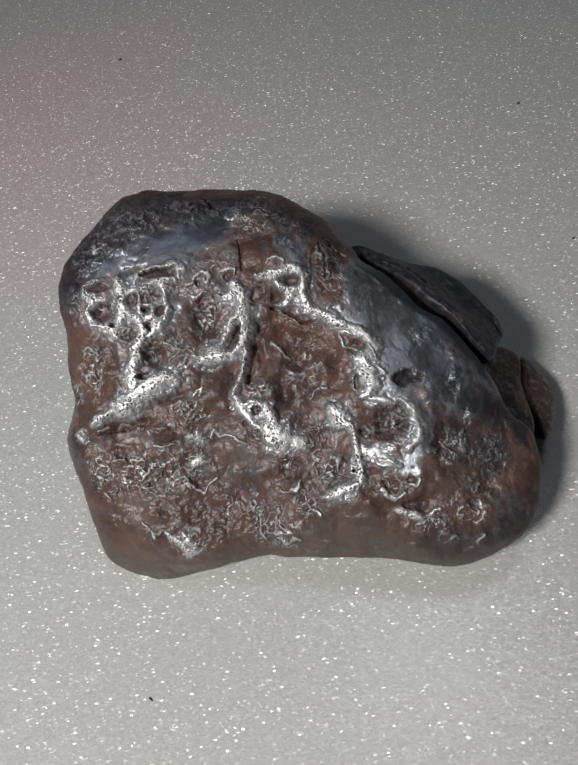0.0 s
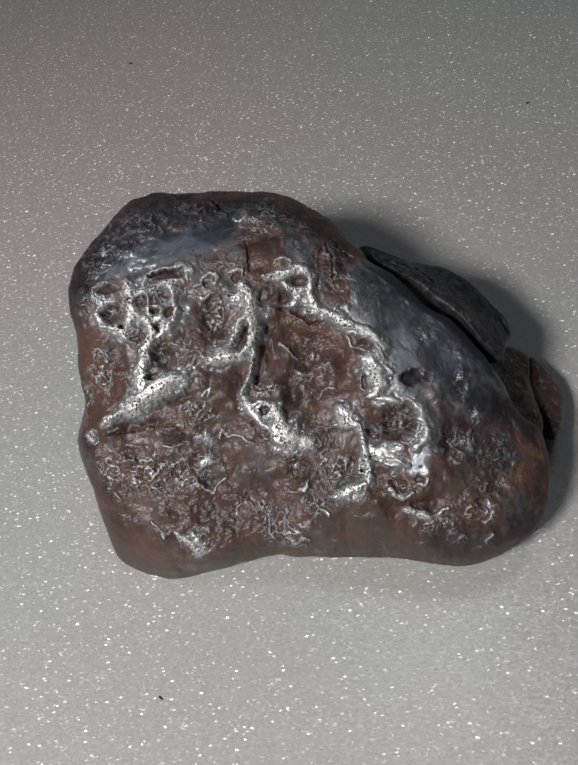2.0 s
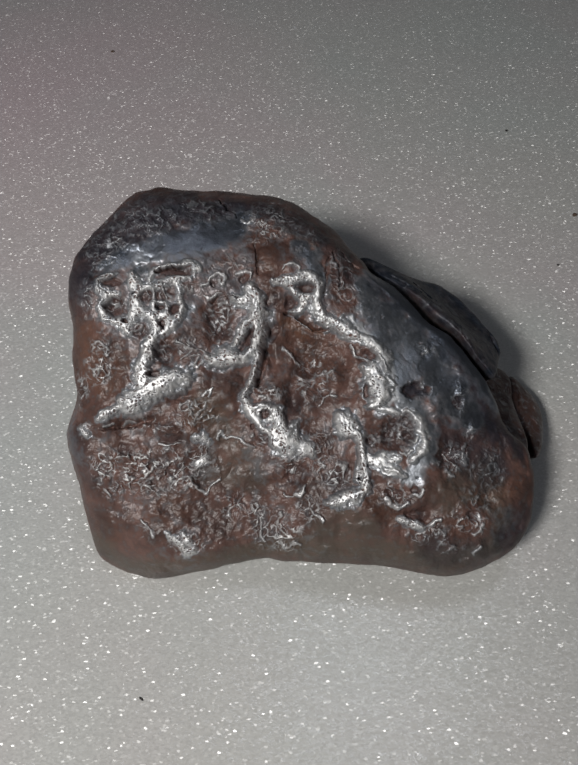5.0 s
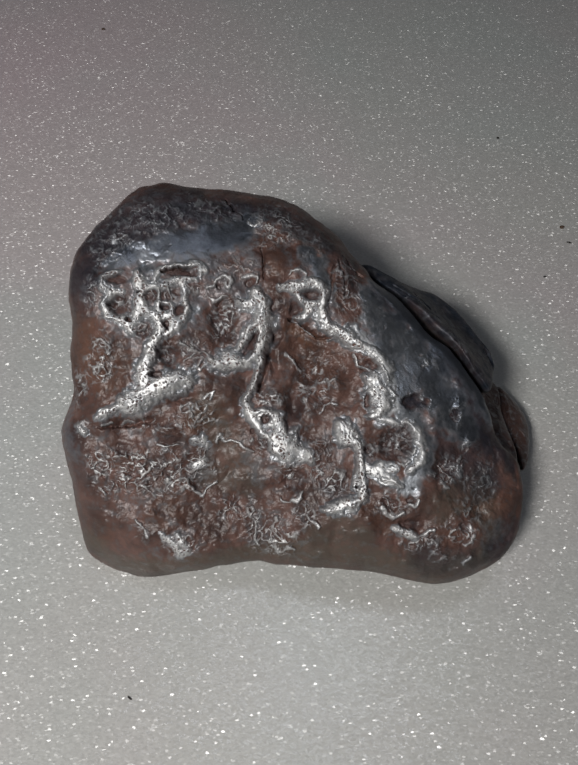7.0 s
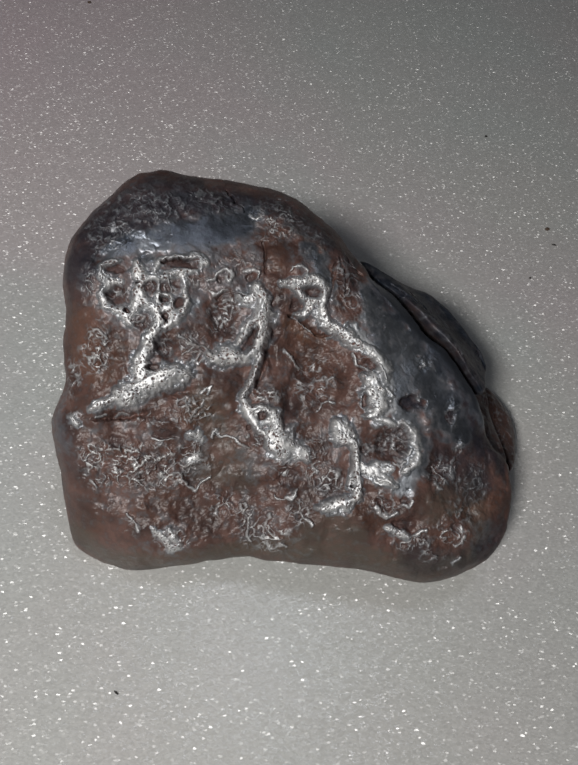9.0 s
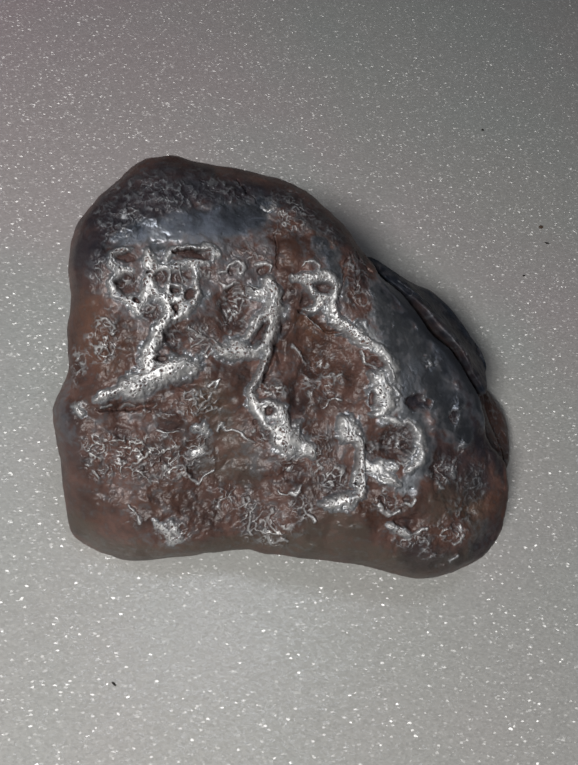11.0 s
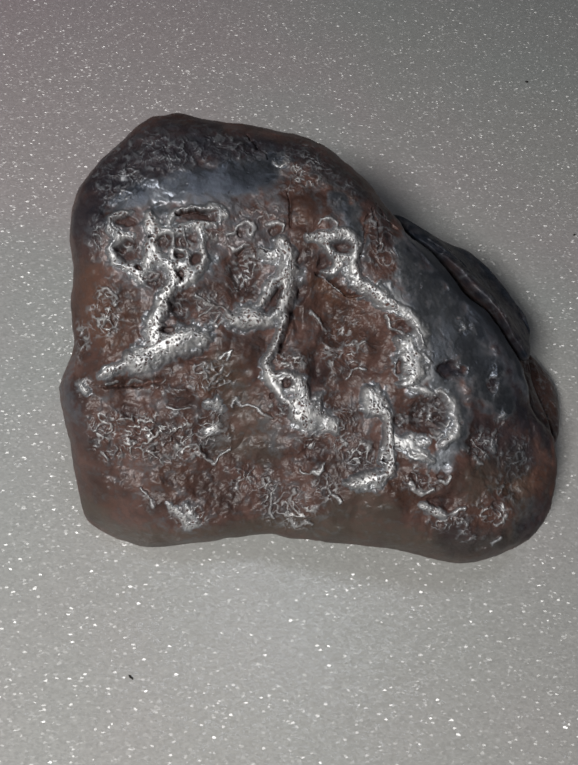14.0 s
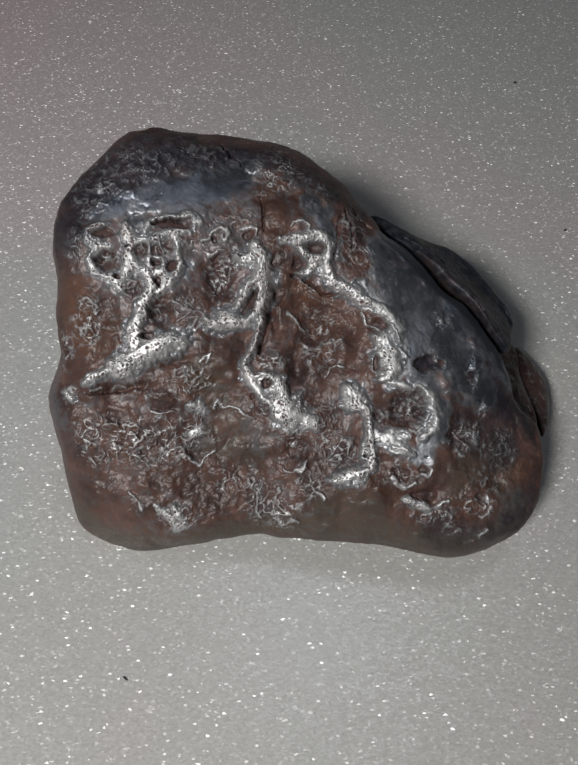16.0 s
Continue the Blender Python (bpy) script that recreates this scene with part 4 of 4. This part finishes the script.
plate(0.9, [(-1.5, 21.3, 0.33), (0.1, 21.8, 0.34), (2.6, 21.8, 0.50), (4.3, 22.6, 0.59), (5.6, 22.2, 0.68), (6.7, 21.0, 0.68), (7.0, 19.4, 0.59), (6.5, 18.1, 0.51), (6.7, 16.5, 0.76), (7.3, 15.2, 0.76), (8.8, 14.4, 0.59)])
plate(0.7, [(3.4, 18.4, 0.50), (5.1, 18.3, 0.34), (6.5, 18.1, 0.42)])
plate(1.2, [(8.5, 14.6, 0.59), (9.7, 13.7, 0.76), (11.0, 12.8, 0.76), (12.3, 11.9, 0.68), (13.7, 11.1, 0.51)])
plate(1.3, [(15.2, 5.0, 0.42), (16.6, 4.6, 0.76), (17.5, 2.3, 1.18), (17.9, 0.0, 1.17), (17.4, -1.7, 0.75), (16.3, -2.4, 0.42)])
plate(1.3, [(11.0, -4.1, 0.67), (11.7, -5.0, 1.09), (12.7, -6.4, 0.92), (14.0, -7.5, 0.59), (14.5, -8.8, 0.50), (14.8, -10.4, 0.50), (14.9, -12.1, 0.51), (15.0, -13.7, 0.51)])
plate(0.8, [(15.0, -14.6, 0.42), (14.2, -14.5, 0.42), (13.6, -15.3, 0.34), (14.2, -16.0, 0.34), (15.0, -15.4, 0.42)])
plate(0.5, [(23.0, -3.2, 0.51), (24.9, -5.1, 0.59), (25.8, -7.1, 0.43)])
plate(0.6, [(26.1, -8.4, 0.43), (25.3, -10.5, 0.59), (23.9, -11.6, 0.42)])
plate(0.6, [(21.4, -22.5, 0.34), (22.6, -23.4, 0.43), (24.0, -23.6, 0.43), (25.2, -23.8, 0.35)])
plate(0.4, [(33.0, -11.3, 0.44), (33.6, -12.3, 0.44)])
plate(0.6, [(-37.2, -6.1, 0.51), (-36.3, -6.9, 0.34)])
plate(0.45, [(15.1, -11.6, 0.51), (16.6, -11.9, 0.67), (18.4, -12.6, 0.67), (20.6, -11.6, 0.59)])
plate(0.6, [(18.3, -11.4, 0.67), (19.3, -13.4, 0.68), (21.0, -14.1, 0.59)])
plate(0.8, [(14.1, 10.8, 0.51), (16.2, 10.0, 0.59), (17.9, 8.8, 0.68), (19.0, 6.8, 0.68), (19.4, 4.9, 0.51)])
plate(0.5, [(17.4, -2.5, 0.33), (19.9, -3.0, 0.42), (22.2, -3.8, 0.42), (24.1, -5.1, 0.42)])
plate(0.5, [(-20.3, -26.7, 0.35), (-19.0, -27.9, 0.44), (-18.0, -29.3, 0.53), (-16.6, -28.9, 0.35)])
plate(0.4, [(-18.8, -25.7, 0.35), (-17.9, -27.1, 0.43), (-17.0, -27.8, 0.35)])
plate(0.3, [(-21.8, -25.4, 0.26), (-21.1, -26.6, 0.26)])
plate(0.7, [(-5.5, -2.7, 0.58), (-2.9, -3.3, 0.66), (-1.0, -4.8, 0.75), (0.7, -7.2, 0.75), (0.4, -9.2, 0.58)])
# pits
pit(-31.0, 20.7, 1.82, 0.91, 0, 0.9)
pit(-31.0, 16.3, 1.64, 1.81, 0, 0.45)
pit(-28.7, 13.7, 0.74, 0.49, 0, 0.7)
pit(-25.9, 11.6, 1.96, 1.31, 0, 0.5)
pit(-20.0, 23.0, 3.81, 1.08, -3, 0.6)
pit(-24.9, 18.3, 1.32, 1.07, 0, 0.4)
pit(-21.3, 19.0, 1.64, 1.15, 0, 0.3)
pit(-22.5, 16.2, 0.74, 0.65, 0, 0.9)
pit(-22.0, 13.3, 0.57, 1.06, 20, 0.9)
pit(-19.8, 15.8, 1.06, 1.06, 0, 0.9)
pit(-21.8, 7.9, 1.95, 2.11, 0, 1.1)
pit(-23.6, 4.0, 1.14, 0.73, 0, 0.8)
pit(-27.3, 18.7, 0.41, 0.41, 0, 0.8)
pit(-11.7, 14.0, 2.63, 3.78, 0, 1.2)
pit(-13.0, 20.9, 0.83, 0.74, 0, 0.8)
pit(-7.1, 21.8, 1.00, 0.83, 0, 0.7)
pit(-6.3, 10.5, 0.66, 2.48, -28, 0.9)
pit(-3.3, -3.5, 0.91, 0.66, 0, 0.9)
pit(-3.6, -7.8, 1.16, 1.25, 0, 0.9)
pit(-5.2, -5.6, 0.50, 0.66, 0, 0.7)
pit(4.7, 20.2, 1.43, 1.18, 0, 0.8)
pit(1.4, 17.7, 1.01, 1.51, 0, 0.8)
pit(-1.9, 17.9, 1.08, 1.67, 0, 0.5)
pit(-1.5, 12.1, 1.17, 2.00, 0, 0.9)
pit(2.0, -1.7, 1.83, 3.74, 0, 0.5)
pit(15.6, 0.7, 0.50, 1.68, 0, 0.8)
pit(16.1, 7.4, 2.02, 1.18, 25, 0.6)
pit(24.3, 0.9, 2.13, 1.70, 0, 1.6)
pit(26.8, 0.9, 0.86, 0.86, 0, 0.5)
pit(32.9, -1.2, 1.15, 1.59, 0, 0.5)
pit(16.8, -8.2, 1.68, 1.34, 0, 0.9)
pit(21.3, -6.8, 3.03, 3.70, -35, 1.5)
pit(23.3, -7.5, 1.35, 1.18, 0, 1.0)
pit(14.2, -15.3, 0.34, 0.34, 0, 0.7)
pit(20.6, -18.3, 1.70, 1.19, 0, 0.8)
pit(24.2, -17.2, 0.77, 0.77, 0, 0.6)
pit(24.8, -21.9, 2.59, 0.95, 0, 0.7)
pit(31.0, -11.1, 2.44, 1.74, 0, 0.7)
pit(10.1, -15.4, 2.87, 2.53, 0, 0.5)
pit(2.9, -14.2, 2.52, 2.10, 0, 0.7)
pit(-11.3, -7.1, 0.42, 0.50, 0, 0.6)
pit(1.4, 17.7, 0.67, 0.67, 0, 0.5)
pit(35.1, -22.3, 1.96, 1.43, 0, 0.6)
pit(-20.8, -7.9, 2.33, 1.33, 0, 0.7)
pit(-28.9, -9.7, 2.11, 1.18, 0, 0.5)
# crests
vein(0.5, [(-27.9, 12.8, 0.25), (-26.6, 13.3, 0.25), (-25.6, 12.9, 0.24), (-26.1, 11.8, 0.24), (-27.3, 11.5, 0.25)])
vein(0.6, [(-23.7, 19.8, 0.25), (-23.3, 17.1, 0.25)])
vein(0.6, [(-21.9, 20.6, 0.25), (-21.2, 18.2, 0.25)])
vein(0.5, [(-19.4, 10.0, 0.20), (-17.8, 9.3, 0.24), (-16.1, 8.7, 0.24), (-14.9, 8.0, 0.24), (-13.6, 7.1, 0.33)])
vein(0.4, [(-16.1, 8.7, 0.20), (-17.3, 7.4, 0.20), (-18.3, 6.7, 0.20)])
vein(0.4, [(-15.4, 6.8, 0.20), (-16.1, 5.7, 0.20), (-15.4, 5.0, 0.20), (-14.7, 6.0, 0.20)])
vein(0.6, [(-14.9, 20.1, 0.25), (-13.8, 20.9, 0.25), (-13.4, 22.2, 0.33), (-12.3, 22.9, 0.42), (-10.9, 22.5, 0.42), (-10.3, 21.5, 0.33), (-11.1, 20.7, 0.41), (-11.6, 21.7, 0.33)])
vein(0.6, [(-8.3, 22.7, 0.25), (-7.0, 23.4, 0.42), (-5.9, 23.0, 0.33), (-5.7, 21.9, 0.25)])
vein(0.5, [(-14.6, 18.5, 0.25), (-13.6, 18.0, 0.33), (-12.0, 18.8, 0.33), (-9.9, 18.6, 0.33), (-8.7, 17.8, 0.41)])
vein(0.5, [(-12.1, -7.9, 0.25), (-11.6, -6.4, 0.29), (-10.9, -7.6, 0.25), (-9.2, -7.3, 0.25), (-7.9, -8.1, 0.29), (-6.6, -9.0, 0.25), (-5.2, -9.4, 0.25)])
vein(0.4, [(-14.6, -0.0, 0.25), (-13.6, 1.3, 0.25), (-12.7, 1.3, 0.25), (-13.4, 0.2, 0.25)])
vein(0.35, [(-17.5, -1.9, 0.21), (-16.6, -3.5, 0.21), (-16.0, -4.6, 0.21), (-15.6, -3.4, 0.21), (-14.6, -2.5, 0.21), (-14.2, -1.2, 0.21)])
vein(0.5, [(-17.7, -13.2, 0.34), (-16.4, -13.7, 0.34), (-15.0, -13.0, 0.51)])
vein(0.5, [(-17.5, -15.3, 0.26), (-16.0, -17.4, 0.26), (-14.3, -18.2, 0.26), (-13.1, -16.8, 0.26), (-11.9, -15.4, 0.26)])
vein(0.5, [(0.4, -17.9, 0.25), (1.3, -18.5, 0.34), (2.2, -18.6, 0.25)])
vein(0.6, [(2.4, -18.0, 0.42), (3.3, -18.5, 0.42), (4.1, -17.6, 0.42), (4.2, -16.6, 0.25)])
vein(0.5, [(5.2, -20.8, 0.25), (6.4, -22.3, 0.30), (7.7, -23.0, 0.26)])
vein(0.5, [(-0.1, -22.1, 0.34), (-0.7, -22.7, 0.34), (-1.1, -24.0, 0.26), (-0.2, -25.0, 0.26)])
vein(0.5, [(-0.4, -27.4, 0.26), (0.7, -28.5, 0.27), (2.0, -27.6, 0.35), (3.6, -27.8, 0.26)])
vein(0.5, [(-5.6, -20.1, 0.26), (-5.1, -21.8, 0.35), (-4.3, -20.5, 0.26), (-4.9, -20.0, 0.26)])
vein(0.5, [(-4.6, -22.3, 0.26), (-3.9, -24.0, 0.26), (-4.1, -25.9, 0.35), (-3.3, -27.2, 0.26)])
vein(0.3, [(0.2, 23.7, 0.25), (0.8, 24.6, 0.25), (2.5, 25.0, 0.25), (3.6, 24.2, 0.25), (3.1, 22.9, 0.25)])
vein(0.5, [(2.4, 14.6, 0.17), (4.3, 13.5, 0.21), (5.7, 12.8, 0.21)])
vein(0.5, [(0.5, 8.7, 0.42), (1.6, 7.9, 0.34), (2.5, 6.6, 0.25), (3.5, 5.9, 0.21)])
vein(0.5, [(12.9, 9.1, 0.25), (13.8, 7.4, 0.29), (15.5, 6.9, 0.25), (16.8, 6.2, 0.25)])
vein(0.5, [(16.0, 8.9, 0.25), (17.5, 8.1, 0.25), (18.7, 6.5, 0.30), (19.4, 5.2, 0.34)])
vein(0.5, [(23.4, -8.4, 0.25), (24.2, -8.9, 0.25), (24.8, -7.8, 0.25)])
vein(0.5, [(21.5, -10.3, 0.25), (22.7, -10.9, 0.25), (23.5, -10.2, 0.25)])
vein(0.4, [(18.9, -13.5, 0.34), (21.0, -14.0, 0.30), (22.4, -14.8, 0.34)])
vein(0.4, [(23.9, -18.1, 0.26), (24.9, -18.5, 0.30), (25.6, -17.5, 0.26)])
vein(0.5, [(18.8, -18.9, 0.25), (19.9, -20.1, 0.34), (21.6, -20.4, 0.34), (22.9, -19.8, 0.26)])
vein(0.5, [(25.2, -23.8, 0.35), (26.8, -23.6, 0.35), (28.0, -23.0, 0.35), (28.8, -22.6, 0.35)])
vein(0.4, [(33.4, -9.6, 0.44), (34.1, -8.9, 0.36)])
vein(0.4, [(30.1, -14.0, 0.35), (31.7, -15.2, 0.35)])
vein(0.4, [(34.9, -25.6, 0.27), (36.3, -24.6, 0.27), (37.2, -23.6, 0.27)])
vein(0.4, [(30.4, -28.2, 0.36), (31.4, -27.7, 0.36)])
vein(0.4, [(35.7, -29.0, 0.37), (36.7, -27.8, 0.27)])
vein(0.4, [(16.5, -7.2, 0.34), (17.6, -8.3, 0.34), (16.7, -9.2, 0.25)])
vein(0.4, [(7.0, -1.8, 0.25), (7.8, -0.6, 0.25), (9.0, 0.3, 0.25), (10.1, 0.0, 0.25)])
vein(0.4, [(9.6, 4.7, 0.25), (8.4, 4.0, 0.25)])
vein(0.3, [(-35.4, 9.3, 0.21), (-34.2, 9.9, 0.21), (-33.1, 9.3, 0.21), (-32.0, 8.5, 0.21)])
vein(0.3, [(-34.6, 6.2, 0.21), (-34.0, 4.9, 0.21), (-34.5, 3.8, 0.21)])
vein(0.4, [(-26.6, -23.1, 0.26), (-25.2, -24.8, 0.26), (-24.2, -26.5, 0.35)])
vein(0.4, [(-33.9, -17.2, 0.26), (-32.3, -18.4, 0.26)])
vein(0.3, [(-29.8, -5.4, 0.25), (-28.6, -4.7, 0.25), (-27.4, -5.0, 0.25), (-28.1, -5.9, 0.25)])
vein(0.3, [(-33.3, -5.4, 0.21), (-31.4, -5.1, 0.21)])
vein(0.3, [(-22.8, -8.6, 0.21), (-21.1, -9.3, 0.21), (-19.1, -8.8, 0.21)])
vein(0.25, [(-32.9, 29.8, 0.26), (-31.8, 30.3, 0.26), (-30.3, 29.7, 0.26)])
vein(0.25, [(-26.7, 31.9, 0.21), (-25.5, 32.4, 0.21)])
vein(0.25, [(-7.9, 35.0, 0.27), (-6.6, 34.3, 0.26), (-5.3, 35.1, 0.27)])
vein(0.25, [(-33.3, 26.5, 0.21), (-31.6, 27.3, 0.21)])
vein(0.3, [(25.9, 1.8, 0.26), (26.4, 1.1, 0.26)])
# cracks and furrows
groove(1.0, [(0.7, 15.5, 0.34), (3.4, 14.4, 0.34), (6.2, 12.8, 0.34), (8.7, 12.5, 0.25)])
groove(0.8, [(-2.9, 8.7, 0.50), (-3.5, 5.4, 0.50), (-4.2, 2.4, 0.41)])
groove(0.7, [(-8.3, 18.0, 0.25), (-10.4, 18.7, 0.25), (-12.0, 18.5, 0.25), (-13.1, 17.4, 0.25)])
groove(0.9, [(-16.8, 24.1, 0.25), (-18.8, 23.7, 0.25), (-21.2, 23.6, 0.25), (-23.4, 22.8, 0.25)])
groove(0.5, [(9.1, 26.7, 0.35), (8.4, 22.9, 0.34), (8.0, 19.4, 0.25)])
groove(0.6, [(-5.0, 28.9, 0.26), (-4.9, 25.8, 0.25), (-4.4, 22.8, 0.25)])
groove(0.5, [(-24.2, -4.0, 0.50), (-27.4, -5.4, 0.42), (-30.6, -5.7, 0.33), (-33.7, -5.9, 0.33)])
groove(0.6, [(15.0, 25.2, 0.18), (12.7, 26.8, 0.18), (11.1, 29.6, 0.18)])
groove(0.6, [(9.9, 28.0, 0.26), (10.9, 24.2, 0.35), (11.1, 20.6, 0.26)])
groove(1.3, [(-12.6, 40.4, 0.12), (-12.0, 39.0, 0.16), (-11.2, 38.4, 0.18), (-10.6, 37.0, 0.16), (-9.3, 36.2, 0.13), (-8.9, 35.2, 0.1)])
weather(11)

stone = tagged(new("metallic_stone"), label="rust-brown iron stone with shiny worn metal ridges and pits", category="stone")


def part(name, me, parent, label=""):
    ob = new(name, me)
    ob.parent = parent
    return tagged(ob, label=label)


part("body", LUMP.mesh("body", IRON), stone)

SLAB = [(15.8, 30.0), (17.4, 31.2), (20.9, 29.5), (24.5, 28.0), (29.8, 27.4), (35.1, 26.5), (39.9, 22.5), (43.3, 17.6), (45.6, 13.6), (45.9, 10.5), (44.1, 8.0), (42.0, 4.4), (40.9, 4.1), (38.7, 6.4), (36.7, 9.0), (33.8, 12.8), (30.4, 15.8), (27.8, 18.8), (24.8, 21.8), (21.8, 24.2), (18.6, 26.8)]
LEDGE = [(41.2, 4.6), (44.0, 8.6), (47.6, 10.4), (51.4, 9.2), (52.4, 6.4), (50.6, 0.8), (50.2, -5.0), (49.7, -8.4), (48.4, -10.4), (45.5, -10.6), (42.9, -8.4), (43.0, -2.4), (41.4, 1.3)]
CHIP = [(53.2, 7.6), (54.7, 6.8), (56.4, 4.8), (58.2, 1.7), (58.3, -2.2), (55.8, -8.1), (53.6, -10.9), (52.3, -11.4), (51.9, -7.8), (50.9, -3.4), (50.6, 0.8), (52.2, 4.6)]


def flake(name, outline, face, roll, drop, depth, seed, metal, orange, crust_shade, label, marks=None):
    global LUMP
    centre = np.array(outline).mean(axis=0)
    LUMP = Lump(outline, tuple(centre), 420, 70, face, roll, drop, depth, back=12, seed=seed, uneven=0.2)
    LUMP.metal += metal * (0.6 + 0.4 * fractal(LUMP.u, LUMP.v, LUMP.u * 0, 7.0, 2, seed))
    LUMP.orange += orange
    LUMP.crust_shade += crust_shade * (0.75 + 0.25 * fractal(LUMP.u, LUMP.v, LUMP.u * 0, 3.0, 2, seed + 5))
    LUMP.coarse += 0.4
    LUMP.smooth += 0.6 * metal
    if marks:
        marks()
    LUMP.crust_shade *= 1 - 0.65 * np.clip(LUMP.orange, 0, 1)
    LUMP.metal *= 1 - 0.9 * np.clip(LUMP.orange, 0, 1)
    weather(seed, 0.22)
    return part(name, LUMP.mesh(name, IRON), stone, label)


def slab_marks():
    groove(1.3, [(43.5, 18.4, 0.29), (44.1, 14.6, 0.39), (44.8, 10.9, 0.39), (44.6, 7.5, 0.29)])
    groove(0.7, [(27.3, 24.6, 0.29), (30.3, 21.6, 0.29)])
    vein(0.25, [(30.2, 18.6, 0.4), (31.4, 17.4, 0.4)])
    vein(0.25, [(35.2, 13.4, 0.4), (36.2, 11.8, 0.5)])
    groove(0.6, [(22.5, 25.2, 0.2), (25.5, 23.6, 0.25), (28.0, 21.8, 0.2)])
    vein(0.3, [(34.7, 20.5, 0.48), (36.4, 18.1, 0.58)])
    stain("orange", 0.25, [(24.5, 22.5, 1.4), (28.0, 18.6, 1.8), (31.0, 15.6, 2.0), (34.6, 12.0, 2.2), (38.6, 6.8, 2.2)])
    rough(34.5, 15.0, 4.0, 4.5, 0.7)
    rough(30.0, 18.5, 4.0, 4.0, 0.6)


def chip_marks():
    groove(0.7, [(53.1, 5.7, 0.29), (52.6, 0.4, 0.29)])
    stain("orange", 0.6, [(52.2, -4.1, 1.94), (53.0, -8.3, 1.75)])


def slab_face(u, v):
    out, along = (u - 31) * 0.74 + (v - 14.2) * 0.68, (u - 29.5) * 0.68 - (v - 15.0) * 0.74
    return 12.4 - 0.7 * v - 0.4 * u + 9.3 * np.exp(-(np.maximum(out - 1, 0) / 5.0) ** 2 - (along / 19) ** 2)


flake("slab", SLAB, slab_face, 1.3, 2.0, 18.0, 21, 0.38, 0.0, 1.5, "dark blue-grey slab split off along a crack", slab_marks)
# Ledge and chip are darkened in colour to stand for the gap's shade.
flake("ledge", LEDGE, lambda u, v: 10.0 - 1.2 * v - 0.6 * u, 1.4, 1.6, 14.0, 31, 0.3, 0.4, 0.6, "rusty brown layer between two cracks")
flake("chip", CHIP, lambda u, v: 8.5 - 0.9 * v - 0.6 * u, 3.0, 3.0, 12.0, 41, 0.08, 0.5, 0.6, "orange-brown rusted chip at the stone's end", chip_marks)


# ---- the foam sheet ----
box("foam_sheet", -0.5, 0.5, -0.5, 0.6, -0.006, 0.0, FOAM, label="white sparkling packing foam sheet lying under the stone", category="foam sheet")


# ---- specks of dirt on the foam ----
def speck(x, y, length, width, turn, material, label):
    bm = bmesh.new()
    bmesh.ops.create_icosphere(bm, subdivisions=2, radius=0.5)
    for v in bm.verts:
        k = 1 + 0.25 * noise.noise(v.co * 3 + Vector((x * 900, y * 900, 0)))
        v.co = Vector((v.co.x * length * k, v.co.y * width * k, max(v.co.z, -0.35) * width * 0.6 * k))
    me = bpy.data.meshes.new("dirt_speck")
    bm.to_mesh(me)
    bm.free()
    me.polygons.foreach_set("use_smooth", [True] * len(me.polygons))
    me.materials.append(material)
    ob = tagged(new("dirt_speck", me), label=label, category="dirt", group="specks of dirt on the foam")
    ob.matrix_world = pose(x, y, 0.2 * width, 0, 0, turn)


SOOT = plain_material("dark_grit", (0.025, 0.022, 0.02), 0.8)
CRUMB = plain_material("rust_grit", (0.10, 0.065, 0.045), 0.85)
speck(-0.0261, -0.0431, 0.0011, 0.0004, -38, SOOT, "thin black speck of grit on the foam")
speck(-0.0613, 0.1756, 0.0013, 0.0010, 20, CRUMB, "tiny brown crumb of rust on the foam")
speck(0.0850, 0.0828, 0.0016, 0.0006, -8, SOOT, "thin black speck of grit on the foam")
speck(0.0842, 0.0890, 0.0016, 0.0012, 30, CRUMB, "tiny brown crumb of rust on the foam")
speck(0.0750, 0.0688, 0.0009, 0.0006, 15, SOOT, "small black speck of grit on the foam")
speck(0.0714, 0.1290, 0.0010, 0.0008, 0, SOOT, "small black speck of grit on the foam")
